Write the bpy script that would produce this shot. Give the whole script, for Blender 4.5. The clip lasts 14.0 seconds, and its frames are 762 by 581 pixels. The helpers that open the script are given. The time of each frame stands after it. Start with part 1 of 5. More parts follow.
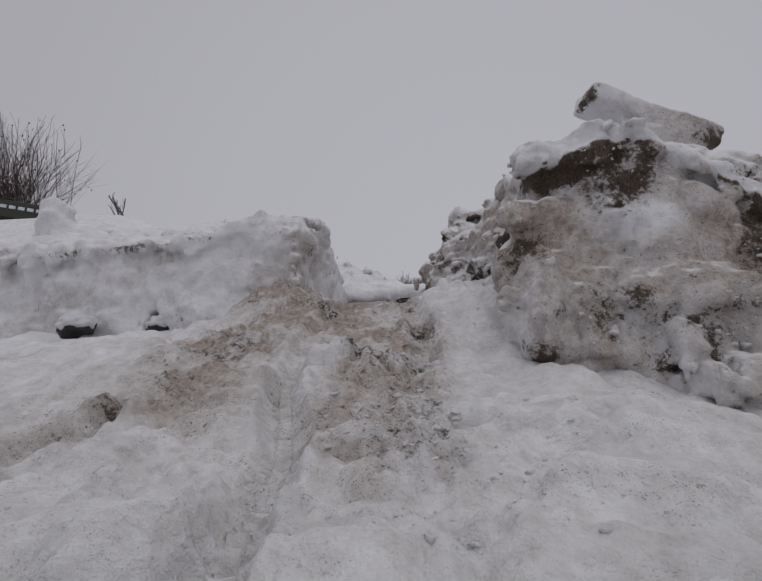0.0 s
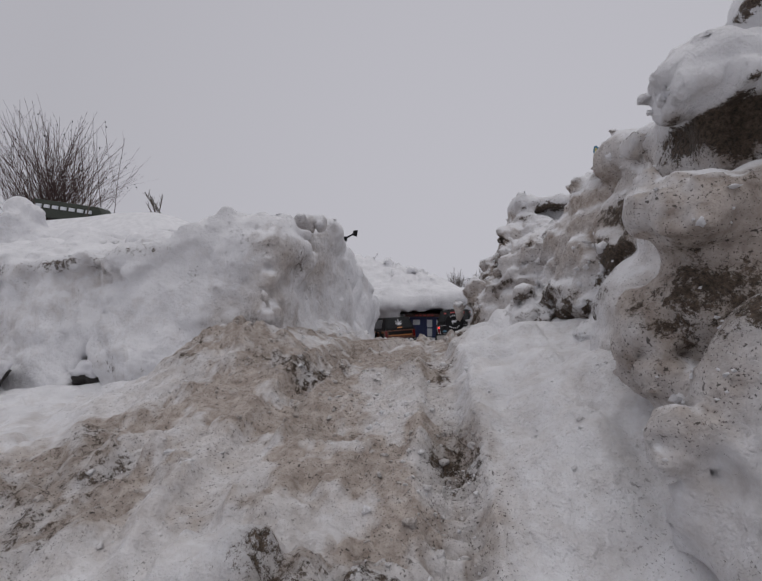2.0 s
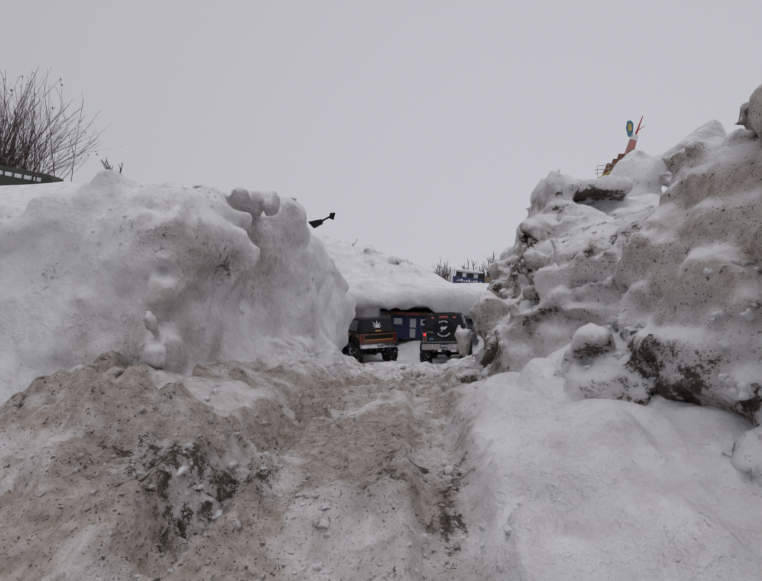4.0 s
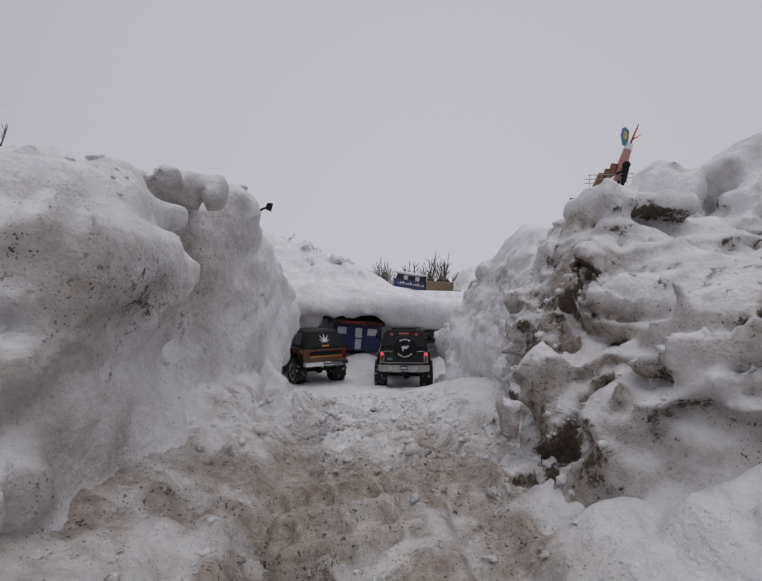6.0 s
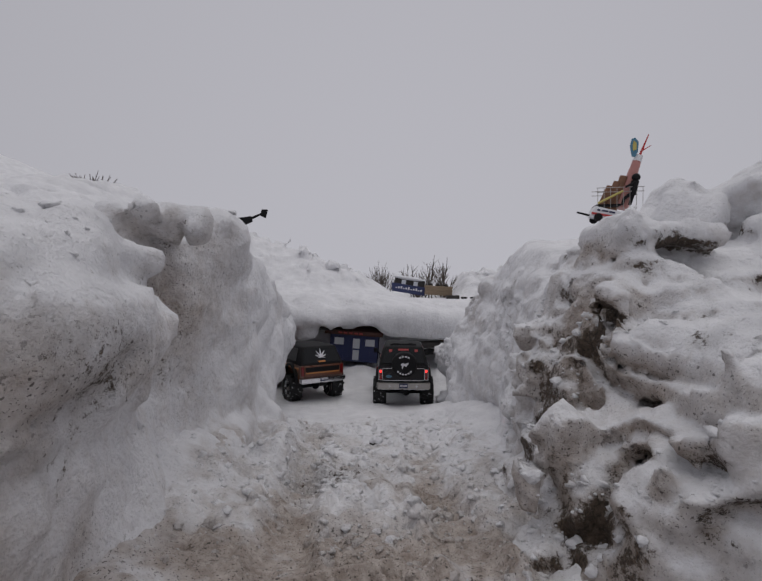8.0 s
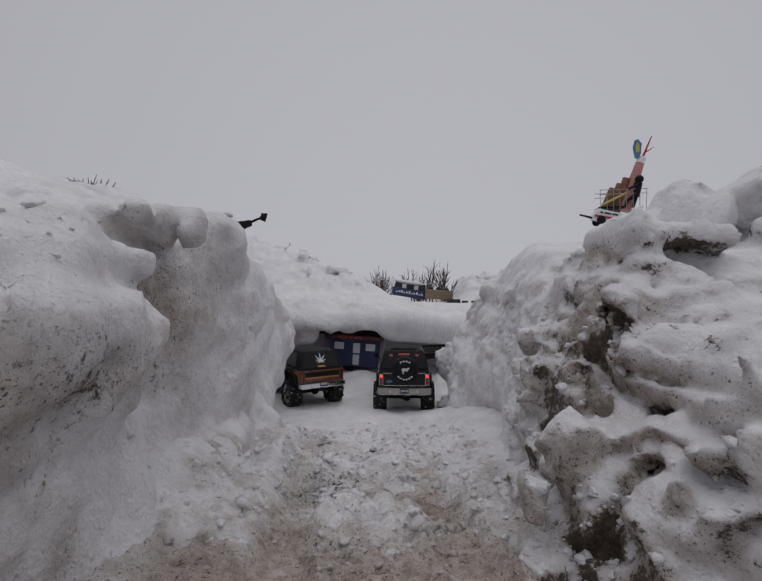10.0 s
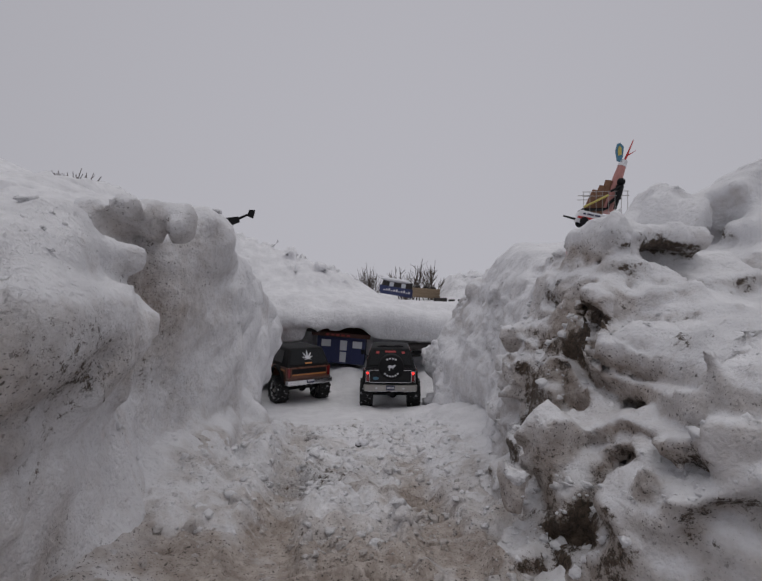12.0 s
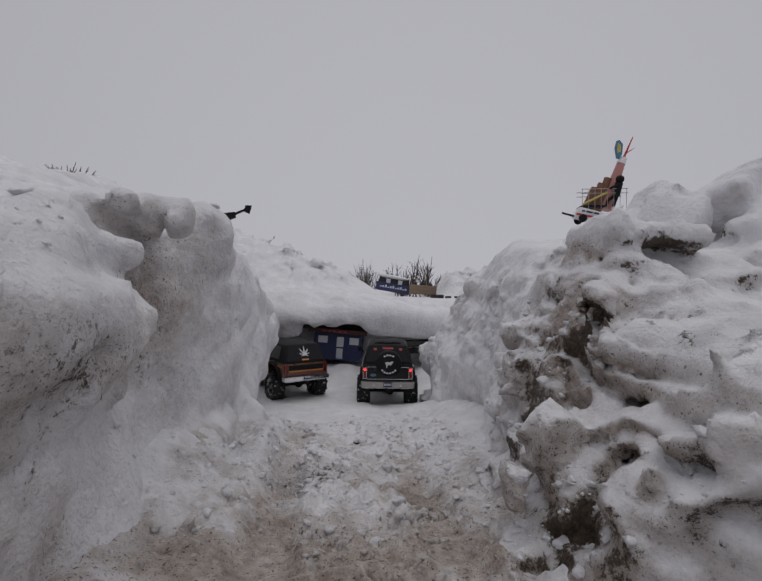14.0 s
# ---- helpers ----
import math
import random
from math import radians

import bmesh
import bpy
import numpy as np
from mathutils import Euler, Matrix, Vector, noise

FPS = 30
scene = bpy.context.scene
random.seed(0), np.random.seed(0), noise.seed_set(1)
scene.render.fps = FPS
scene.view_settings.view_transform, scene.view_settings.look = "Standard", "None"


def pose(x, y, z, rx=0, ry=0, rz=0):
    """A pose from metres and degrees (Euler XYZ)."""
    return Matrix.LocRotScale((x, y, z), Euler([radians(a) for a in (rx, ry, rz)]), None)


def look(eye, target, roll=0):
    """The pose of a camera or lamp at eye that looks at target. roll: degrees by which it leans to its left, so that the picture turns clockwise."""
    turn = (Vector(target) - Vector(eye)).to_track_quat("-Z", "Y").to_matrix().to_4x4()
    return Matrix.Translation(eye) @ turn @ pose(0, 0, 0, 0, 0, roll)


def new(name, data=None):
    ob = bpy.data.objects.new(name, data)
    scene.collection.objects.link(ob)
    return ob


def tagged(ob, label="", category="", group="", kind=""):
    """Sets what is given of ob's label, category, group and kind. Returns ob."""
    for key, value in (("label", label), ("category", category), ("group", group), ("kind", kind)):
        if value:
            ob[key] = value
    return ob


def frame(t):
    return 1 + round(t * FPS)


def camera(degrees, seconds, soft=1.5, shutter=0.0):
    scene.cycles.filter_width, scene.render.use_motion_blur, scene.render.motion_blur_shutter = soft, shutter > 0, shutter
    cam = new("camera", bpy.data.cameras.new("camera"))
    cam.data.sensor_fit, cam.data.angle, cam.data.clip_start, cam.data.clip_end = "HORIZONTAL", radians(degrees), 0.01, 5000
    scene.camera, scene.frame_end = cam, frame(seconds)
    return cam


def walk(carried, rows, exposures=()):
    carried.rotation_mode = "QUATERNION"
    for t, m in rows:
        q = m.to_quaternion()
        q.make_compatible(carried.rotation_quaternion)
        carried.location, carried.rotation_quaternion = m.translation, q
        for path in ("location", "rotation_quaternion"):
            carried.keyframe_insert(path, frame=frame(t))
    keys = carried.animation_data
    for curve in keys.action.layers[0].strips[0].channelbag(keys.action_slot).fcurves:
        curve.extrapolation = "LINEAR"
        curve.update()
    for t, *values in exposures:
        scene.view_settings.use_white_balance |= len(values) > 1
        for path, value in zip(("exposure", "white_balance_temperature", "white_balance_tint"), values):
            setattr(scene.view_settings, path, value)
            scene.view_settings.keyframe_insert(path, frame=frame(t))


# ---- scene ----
cam = camera(80.3, 14.0)
PATH = [
    (0.0, -0.035, -1.213, 0.079, -0.622, 4.554, 3.874),
    (0.5, -0.033, -1.204, 0.099, -0.608, 4.205, 3.960),
    (1.0, 0.024, -0.982, 0.212, 4.125, 2.899, 2.153),
    (1.5, 0.053, -0.732, 0.215, 6.208, 4.401, 1.178),
    (2.0, 0.071, -0.605, 0.237, 6.473, 3.656, 3.815),
    (2.5, 0.080, -0.475, 0.259, 5.582, 2.114, 3.449),
    (3.0, 0.075, -0.366, 0.280, 5.195, 2.075, 2.938),
    (3.2, 0.071, -0.325, 0.287, 5.163, 2.040, 2.798),
    (5.3, -0.004, 0.001, 0.399, -0.679, 0.050, -0.287),
    (5.5, -0.020, 0.035, 0.404, -1.796, 0.010, -0.480),
    (6.0, -0.080, 0.108, 0.408, -5.669, 0.377, -0.265),
    (6.5, -0.093, 0.140, 0.426, -7.296, 0.209, -0.016),
    (7.0, -0.085, 0.167, 0.436, -7.277, 0.805, -0.155),
    (7.5, -0.076, 0.159, 0.476, -6.900, 0.200, -0.100),
    (8.0, -0.079, 0.175, 0.474, -6.037, 0.080, -0.127),
    (10.5, -0.074, 0.195, 0.473, -5.963, 0.672, -0.015),
    (11.0, -0.073, 0.182, 0.474, -5.946, 0.437, -0.144),
    (11.5, -0.076, 0.182, 0.472, -6.443, 0.389, -0.325),
    (12.0, -0.076, 0.179, 0.471, -7.543, 0.395, -0.526),
    (12.5, -0.077, 0.178, 0.474, -7.736, 0.111, -0.983),
    (13.0, -0.083, 0.192, 0.471, -7.894, 0.129, -0.802),
    (13.5, -0.085, 0.194, 0.472, -8.065, 0.279, -0.580),
    (14.0, -0.082, 0.187, 0.471, -8.074, -0.042, -0.763),
]
walk(cam, [(t, pose(x, y, z, 90 + pitch, roll, yaw)) for t, x, y, z, yaw, pitch, roll in PATH],
     exposures=[(0.0, 0.0), (0.5, 0.0), (1.5, 0.12), (2.5, 0.26), (3.2, 0.32), (5.3, 0.32), (6.0, 0.25), (7.5, 0.12), (8.0, 0.08), (10.5, 0.05), (14.0, 0.05)])

# ---- light: a closed, bright overcast sky and a very soft sun ----
world = bpy.data.worlds.new("overcast_sky")
scene.world = world
world.use_nodes = True
wn, wl = world.node_tree.nodes, world.node_tree.links
wn.clear()
sky = wn.new("ShaderNodeTexSky")
sky.sky_type, sky.sun_disc = "NISHITA", False
sky.sun_elevation, sky.sun_rotation = radians(82), radians(127)
sky.air_density, sky.dust_density, sky.ozone_density = 1.0, 0.3, 1.0
hsv = wn.new("ShaderNodeHueSaturation")
hsv.inputs["Saturation"].default_value = 0.10
bg_a = wn.new("ShaderNodeBackground")
bg_a.inputs["Strength"].default_value = 0.0008
bg_b = wn.new("ShaderNodeBackground")
bg_b.inputs["Color"].default_value = (0.93, 0.922, 1.01, 1)
bg_b.inputs["Strength"].default_value = 0.44
# the cloud is a little thinner to the north-north-east
toward = wn.new("ShaderNodeVectorMath")
toward.operation = "DOT_PRODUCT"
toward.inputs[1].default_value = (0.22, 0.95, 0.10)
thin = wn.new("ShaderNodeMapRange")
thin.inputs["From Min"].default_value, thin.inputs["From Max"].default_value = 0.55, 1.0
thin.inputs["To Min"].default_value, thin.inputs["To Max"].default_value = 0.405, 0.468
wl.new(wn.new("ShaderNodeTexCoord").outputs["Generated"], toward.inputs[0])
wl.new(toward.outputs["Value"], thin.inputs["Value"])
wl.new(thin.outputs[0], bg_b.inputs["Strength"])
add_w = wn.new("ShaderNodeAddShader")
out_w = wn.new("ShaderNodeOutputWorld")
wl.new(sky.outputs[0], hsv.inputs["Color"])
wl.new(hsv.outputs[0], bg_a.inputs["Color"])
wl.new(bg_a.outputs[0], add_w.inputs[0])
wl.new(bg_b.outputs[0], add_w.inputs[1])
wl.new(add_w.outputs[0], out_w.inputs["Surface"])
sun = new("sun", bpy.data.lights.new("sun", "SUN"))
sun.data.energy, sun.data.angle, sun.data.color = 0.7, radians(70), (1.0, 0.97, 0.93)
sun.matrix_world = look((0.8, -0.6, 7.0), (0, 0, 0))


# ---- helpers: noise, meshes, materials ----
LAT = np.random.RandomState(7).rand(64, 64, 64).astype(np.float32) * 2 - 1


def vnoise(p, freq, seed=0):
    """Smooth lattice noise in -1..1 at the places p (n, 3)."""
    q = p * freq + np.array([17.3, 5.7, 9.1]) * (seed + 1)
    i = np.floor(q).astype(np.int64)
    f = (q - i).astype(np.float32)
    f = f * f * f * (f * (f * 6 - 15) + 10)
    a, b = i & 63, (i + 1) & 63
    fx, fy, fz = f[:, 0], f[:, 1], f[:, 2]
    x0 = LAT[a[:, 0], a[:, 1], a[:, 2]] * (1 - fx) + LAT[b[:, 0], a[:, 1], a[:, 2]] * fx
    x1 = LAT[a[:, 0], b[:, 1], a[:, 2]] * (1 - fx) + LAT[b[:, 0], b[:, 1], a[:, 2]] * fx
    x2 = LAT[a[:, 0], a[:, 1], b[:, 2]] * (1 - fx) + LAT[b[:, 0], a[:, 1], b[:, 2]] * fx
    x3 = LAT[a[:, 0], b[:, 1], b[:, 2]] * (1 - fx) + LAT[b[:, 0], b[:, 1], b[:, 2]] * fx
    y0, y1 = x0 * (1 - fy) + x1 * fy, x2 * (1 - fy) + x3 * fy
    return y0 * (1 - fz) + y1 * fz


def fbm(p, freq, octaves=4, seed=0, gain=0.5):
    total, amp = 0, 1.0
    for k in range(octaves):
        total = total + amp * vnoise(p, freq * 2 ** k, seed + 3 * k)
        amp *= gain
    return total


def billow(p, freq, octaves=3, seed=0, gain=0.5):
    """Rounded clumps with sharp creases between them."""
    total, amp = 0, 1.0
    for k in range(octaves):
        total = total + amp * (np.abs(vnoise(p, freq * 2 ** k, seed + 3 * k)) * 2.2 - 0.5)
        amp *= gain
    return total


def cells(p, freq, seed=0):
    """Broken blocks: distance from the nearest and second nearest centre, and a random number for each block."""
    q = (p * freq + np.array([3.1, 8.3, 1.7]) * (seed + 1)).astype(np.float32)
    i = np.floor(q - 0.5).astype(np.int32)
    best, second = np.full(len(p), 9, np.float32), np.full(len(p), 9, np.float32)
    value = np.zeros(len(p), np.float32)
    for a in (0, 1):
        for b in (0, 1):
            for c in (0, 1):
                gx, gy, gz = i[:, 0] + a, i[:, 1] + b, i[:, 2] + c
                x, y, z = gx & 63, gy & 63, gz & 63
                r = LAT[x, y, z]
                d = (q[:, 0] - gx - 0.5 - 0.36 * r) ** 2 + (q[:, 1] - gy - 0.5 - 0.36 * LAT[y, z, x]) ** 2 + (q[:, 2] - gz - 0.5 - 0.36 * LAT[z, x, y]) ** 2
                near = d < best
                second = np.where(near, best, np.minimum(second, d))
                value = np.where(near, LAT[z, y, x], value)
                best = np.where(near, d, best)
    return np.sqrt(best), np.sqrt(second), value


def largest_piece(n, quads):
    """The faces of the biggest connected piece."""
    label = np.arange(n)
    e = np.concatenate([quads[:, [0, 1]], quads[:, [1, 2]], quads[:, [2, 3]]])
    while True:
        low = np.minimum(label[e[:, 0]], label[e[:, 1]])
        old = label.copy()
        np.minimum.at(label, e[:, 0], low)
        np.minimum.at(label, e[:, 1], low)
        label = label[label]
        if (label == old).all():
            break
    used = label[quads[:, 0]]
    most = np.bincount(used).argmax()
    return quads[used == most]


def smin(a, b, k):
    h = np.maximum(k - np.abs(a - b), 0) / k
    return np.minimum(a, b) - h * h * k / 4


def smax(a, b, k):
    return -smin(-a, -b, k)


def sstep(a, b, v):
    t = np.clip((v - a) / (b - a), 0, 1)
    return t * t * (3 - 2 * t)


def ball(x, y, z, c, r):
    """A rough signed distance to an ellipsoid."""
    d = np.sqrt(((x - c[0]) / r[0]) ** 2 + ((y - c[1]) / r[1]) ** 2 + ((z - c[2]) / r[2]) ** 2)
    return (d - 1) * min(r)


def mesh_of(name, verts, faces):
    me = bpy.data.meshes.new(name)
    verts, faces = np.asarray(verts, np.float32), np.asarray(faces, np.int32)
    me.vertices.add(len(verts))
    me.vertices.foreach_set("co", verts.ravel())
    me.loops.add(faces.size)
    me.loops.foreach_set("vertex_index", faces.ravel())
    me.polygons.add(len(faces))
    me.polygons.foreach_set("loop_start", np.arange(0, faces.size, faces.shape[1], dtype=np.int32))
    me.update(calc_edges=True)
    me.polygons.foreach_set("use_smooth", np.ones(len(faces), bool))
    return me


def surface(sdf, rough, lo, hi, step, reach):
    """The skin of a solid given by sdf(x, y, z), roughened by rough(points), as vertices and quads on a grid."""
    axes = [np.arange(a, b + step, step) for a, b in zip(lo, hi)]
    gx, gy, gz = np.meshgrid(*axes, indexing="ij", sparse=True)
    d = np.broadcast_to(sdf(gx, gy, gz), [len(a) for a in axes]).astype(np.float32).copy()
    near = np.abs(d) < reach
    n = np.nonzero(near)
    pts = np.stack([axes[k][n[k]] for k in range(3)], 1)
    d[near] += rough(pts).astype(np.float32)
    s = d < 0
    nx, ny, nz = d.shape
    c = np.zeros((nx - 1, ny - 1, nz - 1), np.int8)
    corners = [(i, j, k) for i in (0, 1) for j in (0, 1) for k in (0, 1)]
    for i, j, k in corners:
        c += s[i:nx - 1 + i, j:ny - 1 + j, k:nz - 1 + k]
    cells = np.nonzero((c > 0) & (c < 8))
    index = np.full(c.shape, -1, np.int32)
    index[cells] = np.arange(len(cells[0]))
    total, count = np.zeros((len(cells[0]), 3)), np.zeros(len(cells[0]))
    for a in corners:
        for axis in range(3):
            if a[axis]:
                continue
            b = list(a)
            b[axis] = 1
            va = d[cells[0] + a[0], cells[1] + a[1], cells[2] + a[2]]
            vb = d[cells[0] + b[0], cells[1] + b[1], cells[2] + b[2]]
            cross = (va < 0) != (vb < 0)
            t = np.where(cross, va / np.where(cross, va - vb, 1), 0)
            q = np.tile(np.array(a, float), (len(va), 1))
            q[:, axis] += t
            total += q * cross[:, None]
            count += cross
    verts = (np.stack(cells, 1) + total / count[:, None]) * step + np.array([a[0] for a in axes])
    quads = []
    for axis in range(3):
        u, v = (axis + 1) % 3, (axis + 2) % 3
        lo_s = [slice(None)] * 3
        hi_s = [slice(None)] * 3
        lo_s[axis], hi_s[axis] = slice(0, -1), slice(1, None)
        e = s[tuple(lo_s)] != s[tuple(hi_s)]
        at = np.stack(np.nonzero(e), 1)
        ok = (at[:, u] > 0) & (at[:, v] > 0) & (at[:, u] < c.shape[u]) & (at[:, v] < c.shape[v])
        at = at[ok]
        first = s[tuple(lo_s)][tuple(at.T)]
        ring = []
        for du, dv in ((1, 1), (0, 1), (0, 0), (1, 0)):
            q = at.copy()
            q[:, u] -= du
            q[:, v] -= dv
            ring.append(index[tuple(q.T)])
        ring = np.stack(ring, 1)
        ring[~first] = ring[~first][:, ::-1]
        quads.append(ring)
    quads = np.concatenate(quads)
    quads = largest_piece(len(verts), quads[(quads >= 0).all(1)])
    used, flat = np.unique(quads, return_inverse=True)
    return verts[used], flat.reshape(quads.shape)


def paint(me, name, values):
    me.attributes.new(name, "FLOAT", "POINT").data.foreach_set("value", np.clip(values, 0, 1).astype(np.float32))


def normals_of(me):
    out = np.empty(len(me.vertices) * 3, np.float32)
    me.vertices.foreach_get("normal", out)
    return out.reshape(-1, 3)


class Nodes:
    """A material under construction."""

    def __init__(self, name):
        self.m = bpy.data.materials.new(name)
        self.m.use_nodes = True
        self.n, self.l = self.m.node_tree.nodes, self.m.node_tree.links
        self.b = self.n["Principled BSDF"]
        self.co = self.n.new("ShaderNodeTexCoord").outputs["Object"]

    def noise(self, scale, detail=4.0, rough=0.6, co=None):
        t = self.n.new("ShaderNodeTexNoise")
        t.inputs["Scale"].default_value, t.inputs["Detail"].default_value, t.inputs["Roughness"].default_value = scale, detail, rough
        self.l.new(co or self.co, t.inputs["Vector"])
        return t.outputs[0]

    def ramp(self, source, stops):
        r = self.n.new("ShaderNodeValToRGB")
        while len(r.color_ramp.elements) < len(stops):
            r.color_ramp.elements.new(0.5)
        for e, (at, c) in zip(r.color_ramp.elements, stops):
            e.position, e.color = at, (*c, 1) if isinstance(c, tuple) else (c, c, c, 1)
        self.l.new(source, r.inputs[0])
        return r.outputs[0]

    def mix(self, fac, a, b, how="MIX"):
        x = self.n.new("ShaderNodeMix")
        x.data_type, x.blend_type = "RGBA", how
        for s, v in ((x.inputs[0], fac), (x.inputs[6], a), (x.inputs[7], b)):
            if isinstance(v, (int, float)):
                s.default_value = v
            elif isinstance(v, tuple):
                s.default_value = (*v, 1)
            else:
                self.l.new(v, s)
        return x.outputs[2]

    def math(self, how, a, b=0.0):
        x = self.n.new("ShaderNodeMath")
        x.operation = how
        for s, v in zip(x.inputs, (a, b)):
            if isinstance(v, (int, float)):
                s.default_value = v
            else:
                self.l.new(v, s)
        return x.outputs[0]

    def attr(self, name):
        a = self.n.new("ShaderNodeAttribute")
        a.attribute_name = name
        return a.outputs["Fac"]

    def bump(self, *pairs, distance=0.01):
        normal = None
        for height, strength, dist in pairs:
            b = self.n.new("ShaderNodeBump")
            b.inputs["Strength"].default_value, b.inputs["Distance"].default_value = strength, dist
            self.l.new(height, b.inputs["Height"])
            if normal:
                self.l.new(normal, b.inputs["Normal"])
            normal = b.outputs[0]
        self.l.new(normal, self.b.inputs["Normal"])

    def set(self, **values):
        for key, v in values.items():
            s = self.b.inputs[key.replace("_", " ")]
            if isinstance(v, (int, float)):
                s.default_value = v
            elif isinstance(v, tuple):
                s.default_value = (*v, 1)
            else:
                self.l.new(v, s)
        return self


def plain(name, colour, rough=0.5, metal=0.0, grain=0.12, scale=60.0, bump=0.15, depth=0.0006, coat=0.0, spec=0.5):
    """A solid material with mottling at two scales and a fine relief."""
    k = Nodes(name)
    fine, broad = k.noise(scale, 5), k.noise(scale * 0.12, 3)
    dark = tuple(v * (1 - grain) for v in colour)
    light = tuple(min(1, v * (1 + grain)) for v in colour)
    c = k.mix(fine, dark, light)
    c = k.mix(k.math("MULTIPLY", k.ramp(broad, [(0.4, 0.0), (0.7, 1.0)]), grain * 2), c, tuple(v * 0.7 for v in colour))
    k.set(Base_Color=c, Metallic=metal, Roughness=k.math("ADD", k.math("MULTIPLY", broad, 0.2), max(0.02, rough - 0.1)), Coat_Weight=coat, Specular_IOR_Level=spec)
    k.bump((fine, bump, depth))
    return k.m


def snow_material(name):
    """Old ploughed snow: white where clean, grey-brown where dirty, with dark grit."""
    k = Nodes(name)
    # both amounts hold real dirt and some shade painted into the colour
    dirt_shade, mud_shade = k.attr("dirt_shade"), k.attr("mud_shade")
    n1, n2, n3 = k.noise(14, 6), k.noise(70, 5), k.noise(330, 3)
    patches = k.noise(26, 9, 0.72)
    clean = k.mix(k.ramp(n1, [(0.3, 0.0), (0.7, 1.0)]), (0.68, 0.68, 0.702), (0.83, 0.83, 0.85))
    tan = k.mix(k.ramp(n2, [(0.3, 0.0), (0.7, 1.0)]), (0.275, 0.225, 0.192), (0.53, 0.475, 0.435))
    soil = k.mix(k.ramp(k.noise(190, 6, 0.8), [(0.35, 0.0), (0.65, 1.0)]), (0.018, 0.014, 0.010), (0.17, 0.125, 0.092))
    d = k.math("ADD", dirt_shade, k.math("MULTIPLY", k.math("SUBTRACT", patches, 0.5), 1.2))
    c = k.mix(k.ramp(d, [(0.14, 0.0), (0.92, 1.0)]), clean, tan)
    m = k.math("ADD", mud_shade, k.math("MULTIPLY", k.math("SUBTRACT", k.noise(75, 9, 0.85), 0.5), 3.2))
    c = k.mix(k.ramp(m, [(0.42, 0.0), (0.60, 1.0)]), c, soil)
    where = k.ramp(k.math("ADD", k.math("MULTIPLY", dirt_shade, 0.6), k.noise(11, 5)), [(0.64, 0.0), (0.90, 1.0)])
    for size, a, b in ((420, 0.62, 0.68), (170, 0.66, 0.70)):
        grit = k.ramp(k.noise(size, 2, 0.5), [(a, 0.0), (b, 1.0)])
        c = k.mix(k.math("MULTIPLY", k.math("MULTIPLY", grit, where), 0.85), c, (0.045, 0.036, 0.030))
    k.set(Base_Color=c, Roughness=k.ramp(n3, [(0.3, 0.45), (0.7, 0.75)]), Specular_IOR_Level=0.3)
    k.bump((n1, 0.4, 0.022), (n2, 0.8, 0.010), (k.math("MULTIPLY", k.noise(190, 6, 0.8), k.math("ADD", mud_shade, 0.2)), 0.9, 0.006), (n3, 0.5, 0.0015))
    return k.m


SNOW = snow_material("ploughed_snow")


# ---- ground ----
def floor_z(y):
    return np.interp(y, [-8, -2.0, -1.2, -0.46, -0.23, 0, 0.3, 0.64, 1.2, 2.0, 2.3, 2.8], [-0.3, -0.2, -0.14, -0.057, -0.005, 0.06, 0.13, 0.168, 0.118, 0.018, 0.012, 0.04])


def ground_z(x, y):
    z = floor_z(y)
    # trodden-up aprons of loose snow along the banks
    z = z + 0.10 * sstep(0.08, 0.32, x) * sstep(-0.25, 0.05, y) * (1 - sstep(0.45, 0.7, y)) * (1 - sstep(0.4, 0.6, x))
    z = z + 0.05 * sstep(0.16, 0.36, x) * sstep(0.8, 1.1, y) * (1 - sstep(1.6, 2.0, y))
    z = z + 0.08 * sstep(0.10, 0.34, -x) * sstep(0.1, 0.4, y) * (1 - sstep(1.2, 1.6, y)) * (1 - sstep(0.42, 0.6, -x))
    # lower in front of the tall bank, and a dip before the long wall
    z = z - 0.07 * sstep(0.25, 0.6, x) * sstep(-0.9, -0.4, y) * (1 - sstep(0.0, 0.4, y))
    z = z - 0.05 * sstep(0.45, 0.8, -x) * sstep(0.0, 0.4, y)
    z = z + 0.10 * np.exp(-(((x - 0.56) / 0.13) ** 2 + ((y - 2.42) / 0.16) ** 2)) + 0.075 * np.exp(-(((x - 0.06) / 0.12) ** 2 + ((y - 2.60) / 0.07) ** 2))
    # the open plateau behind and the hill to the north-west
    z = z + 0.40 * sstep(3.4, 4.8, y)
    z = z + 1.46 * sstep(0.9, 3.6, -x) * sstep(2.2, 4.8, y)
    return z


def stretch(lo, a, b, hi, step, grow=1.12):
    """Even steps between a and b, growing ones out to lo and hi."""
    mid = list(np.arange(a, b, step))
    s, v, left = step, a, []
    while v > lo:
        s = min(s * grow, 40)
        v -= s
        left.append(v)
    s, v, right = step, mid[-1], []
    while v < hi:
        s = min(s * grow, 40)
        v += s
        right.append(v)
    return np.array(left[::-1] + mid + right)


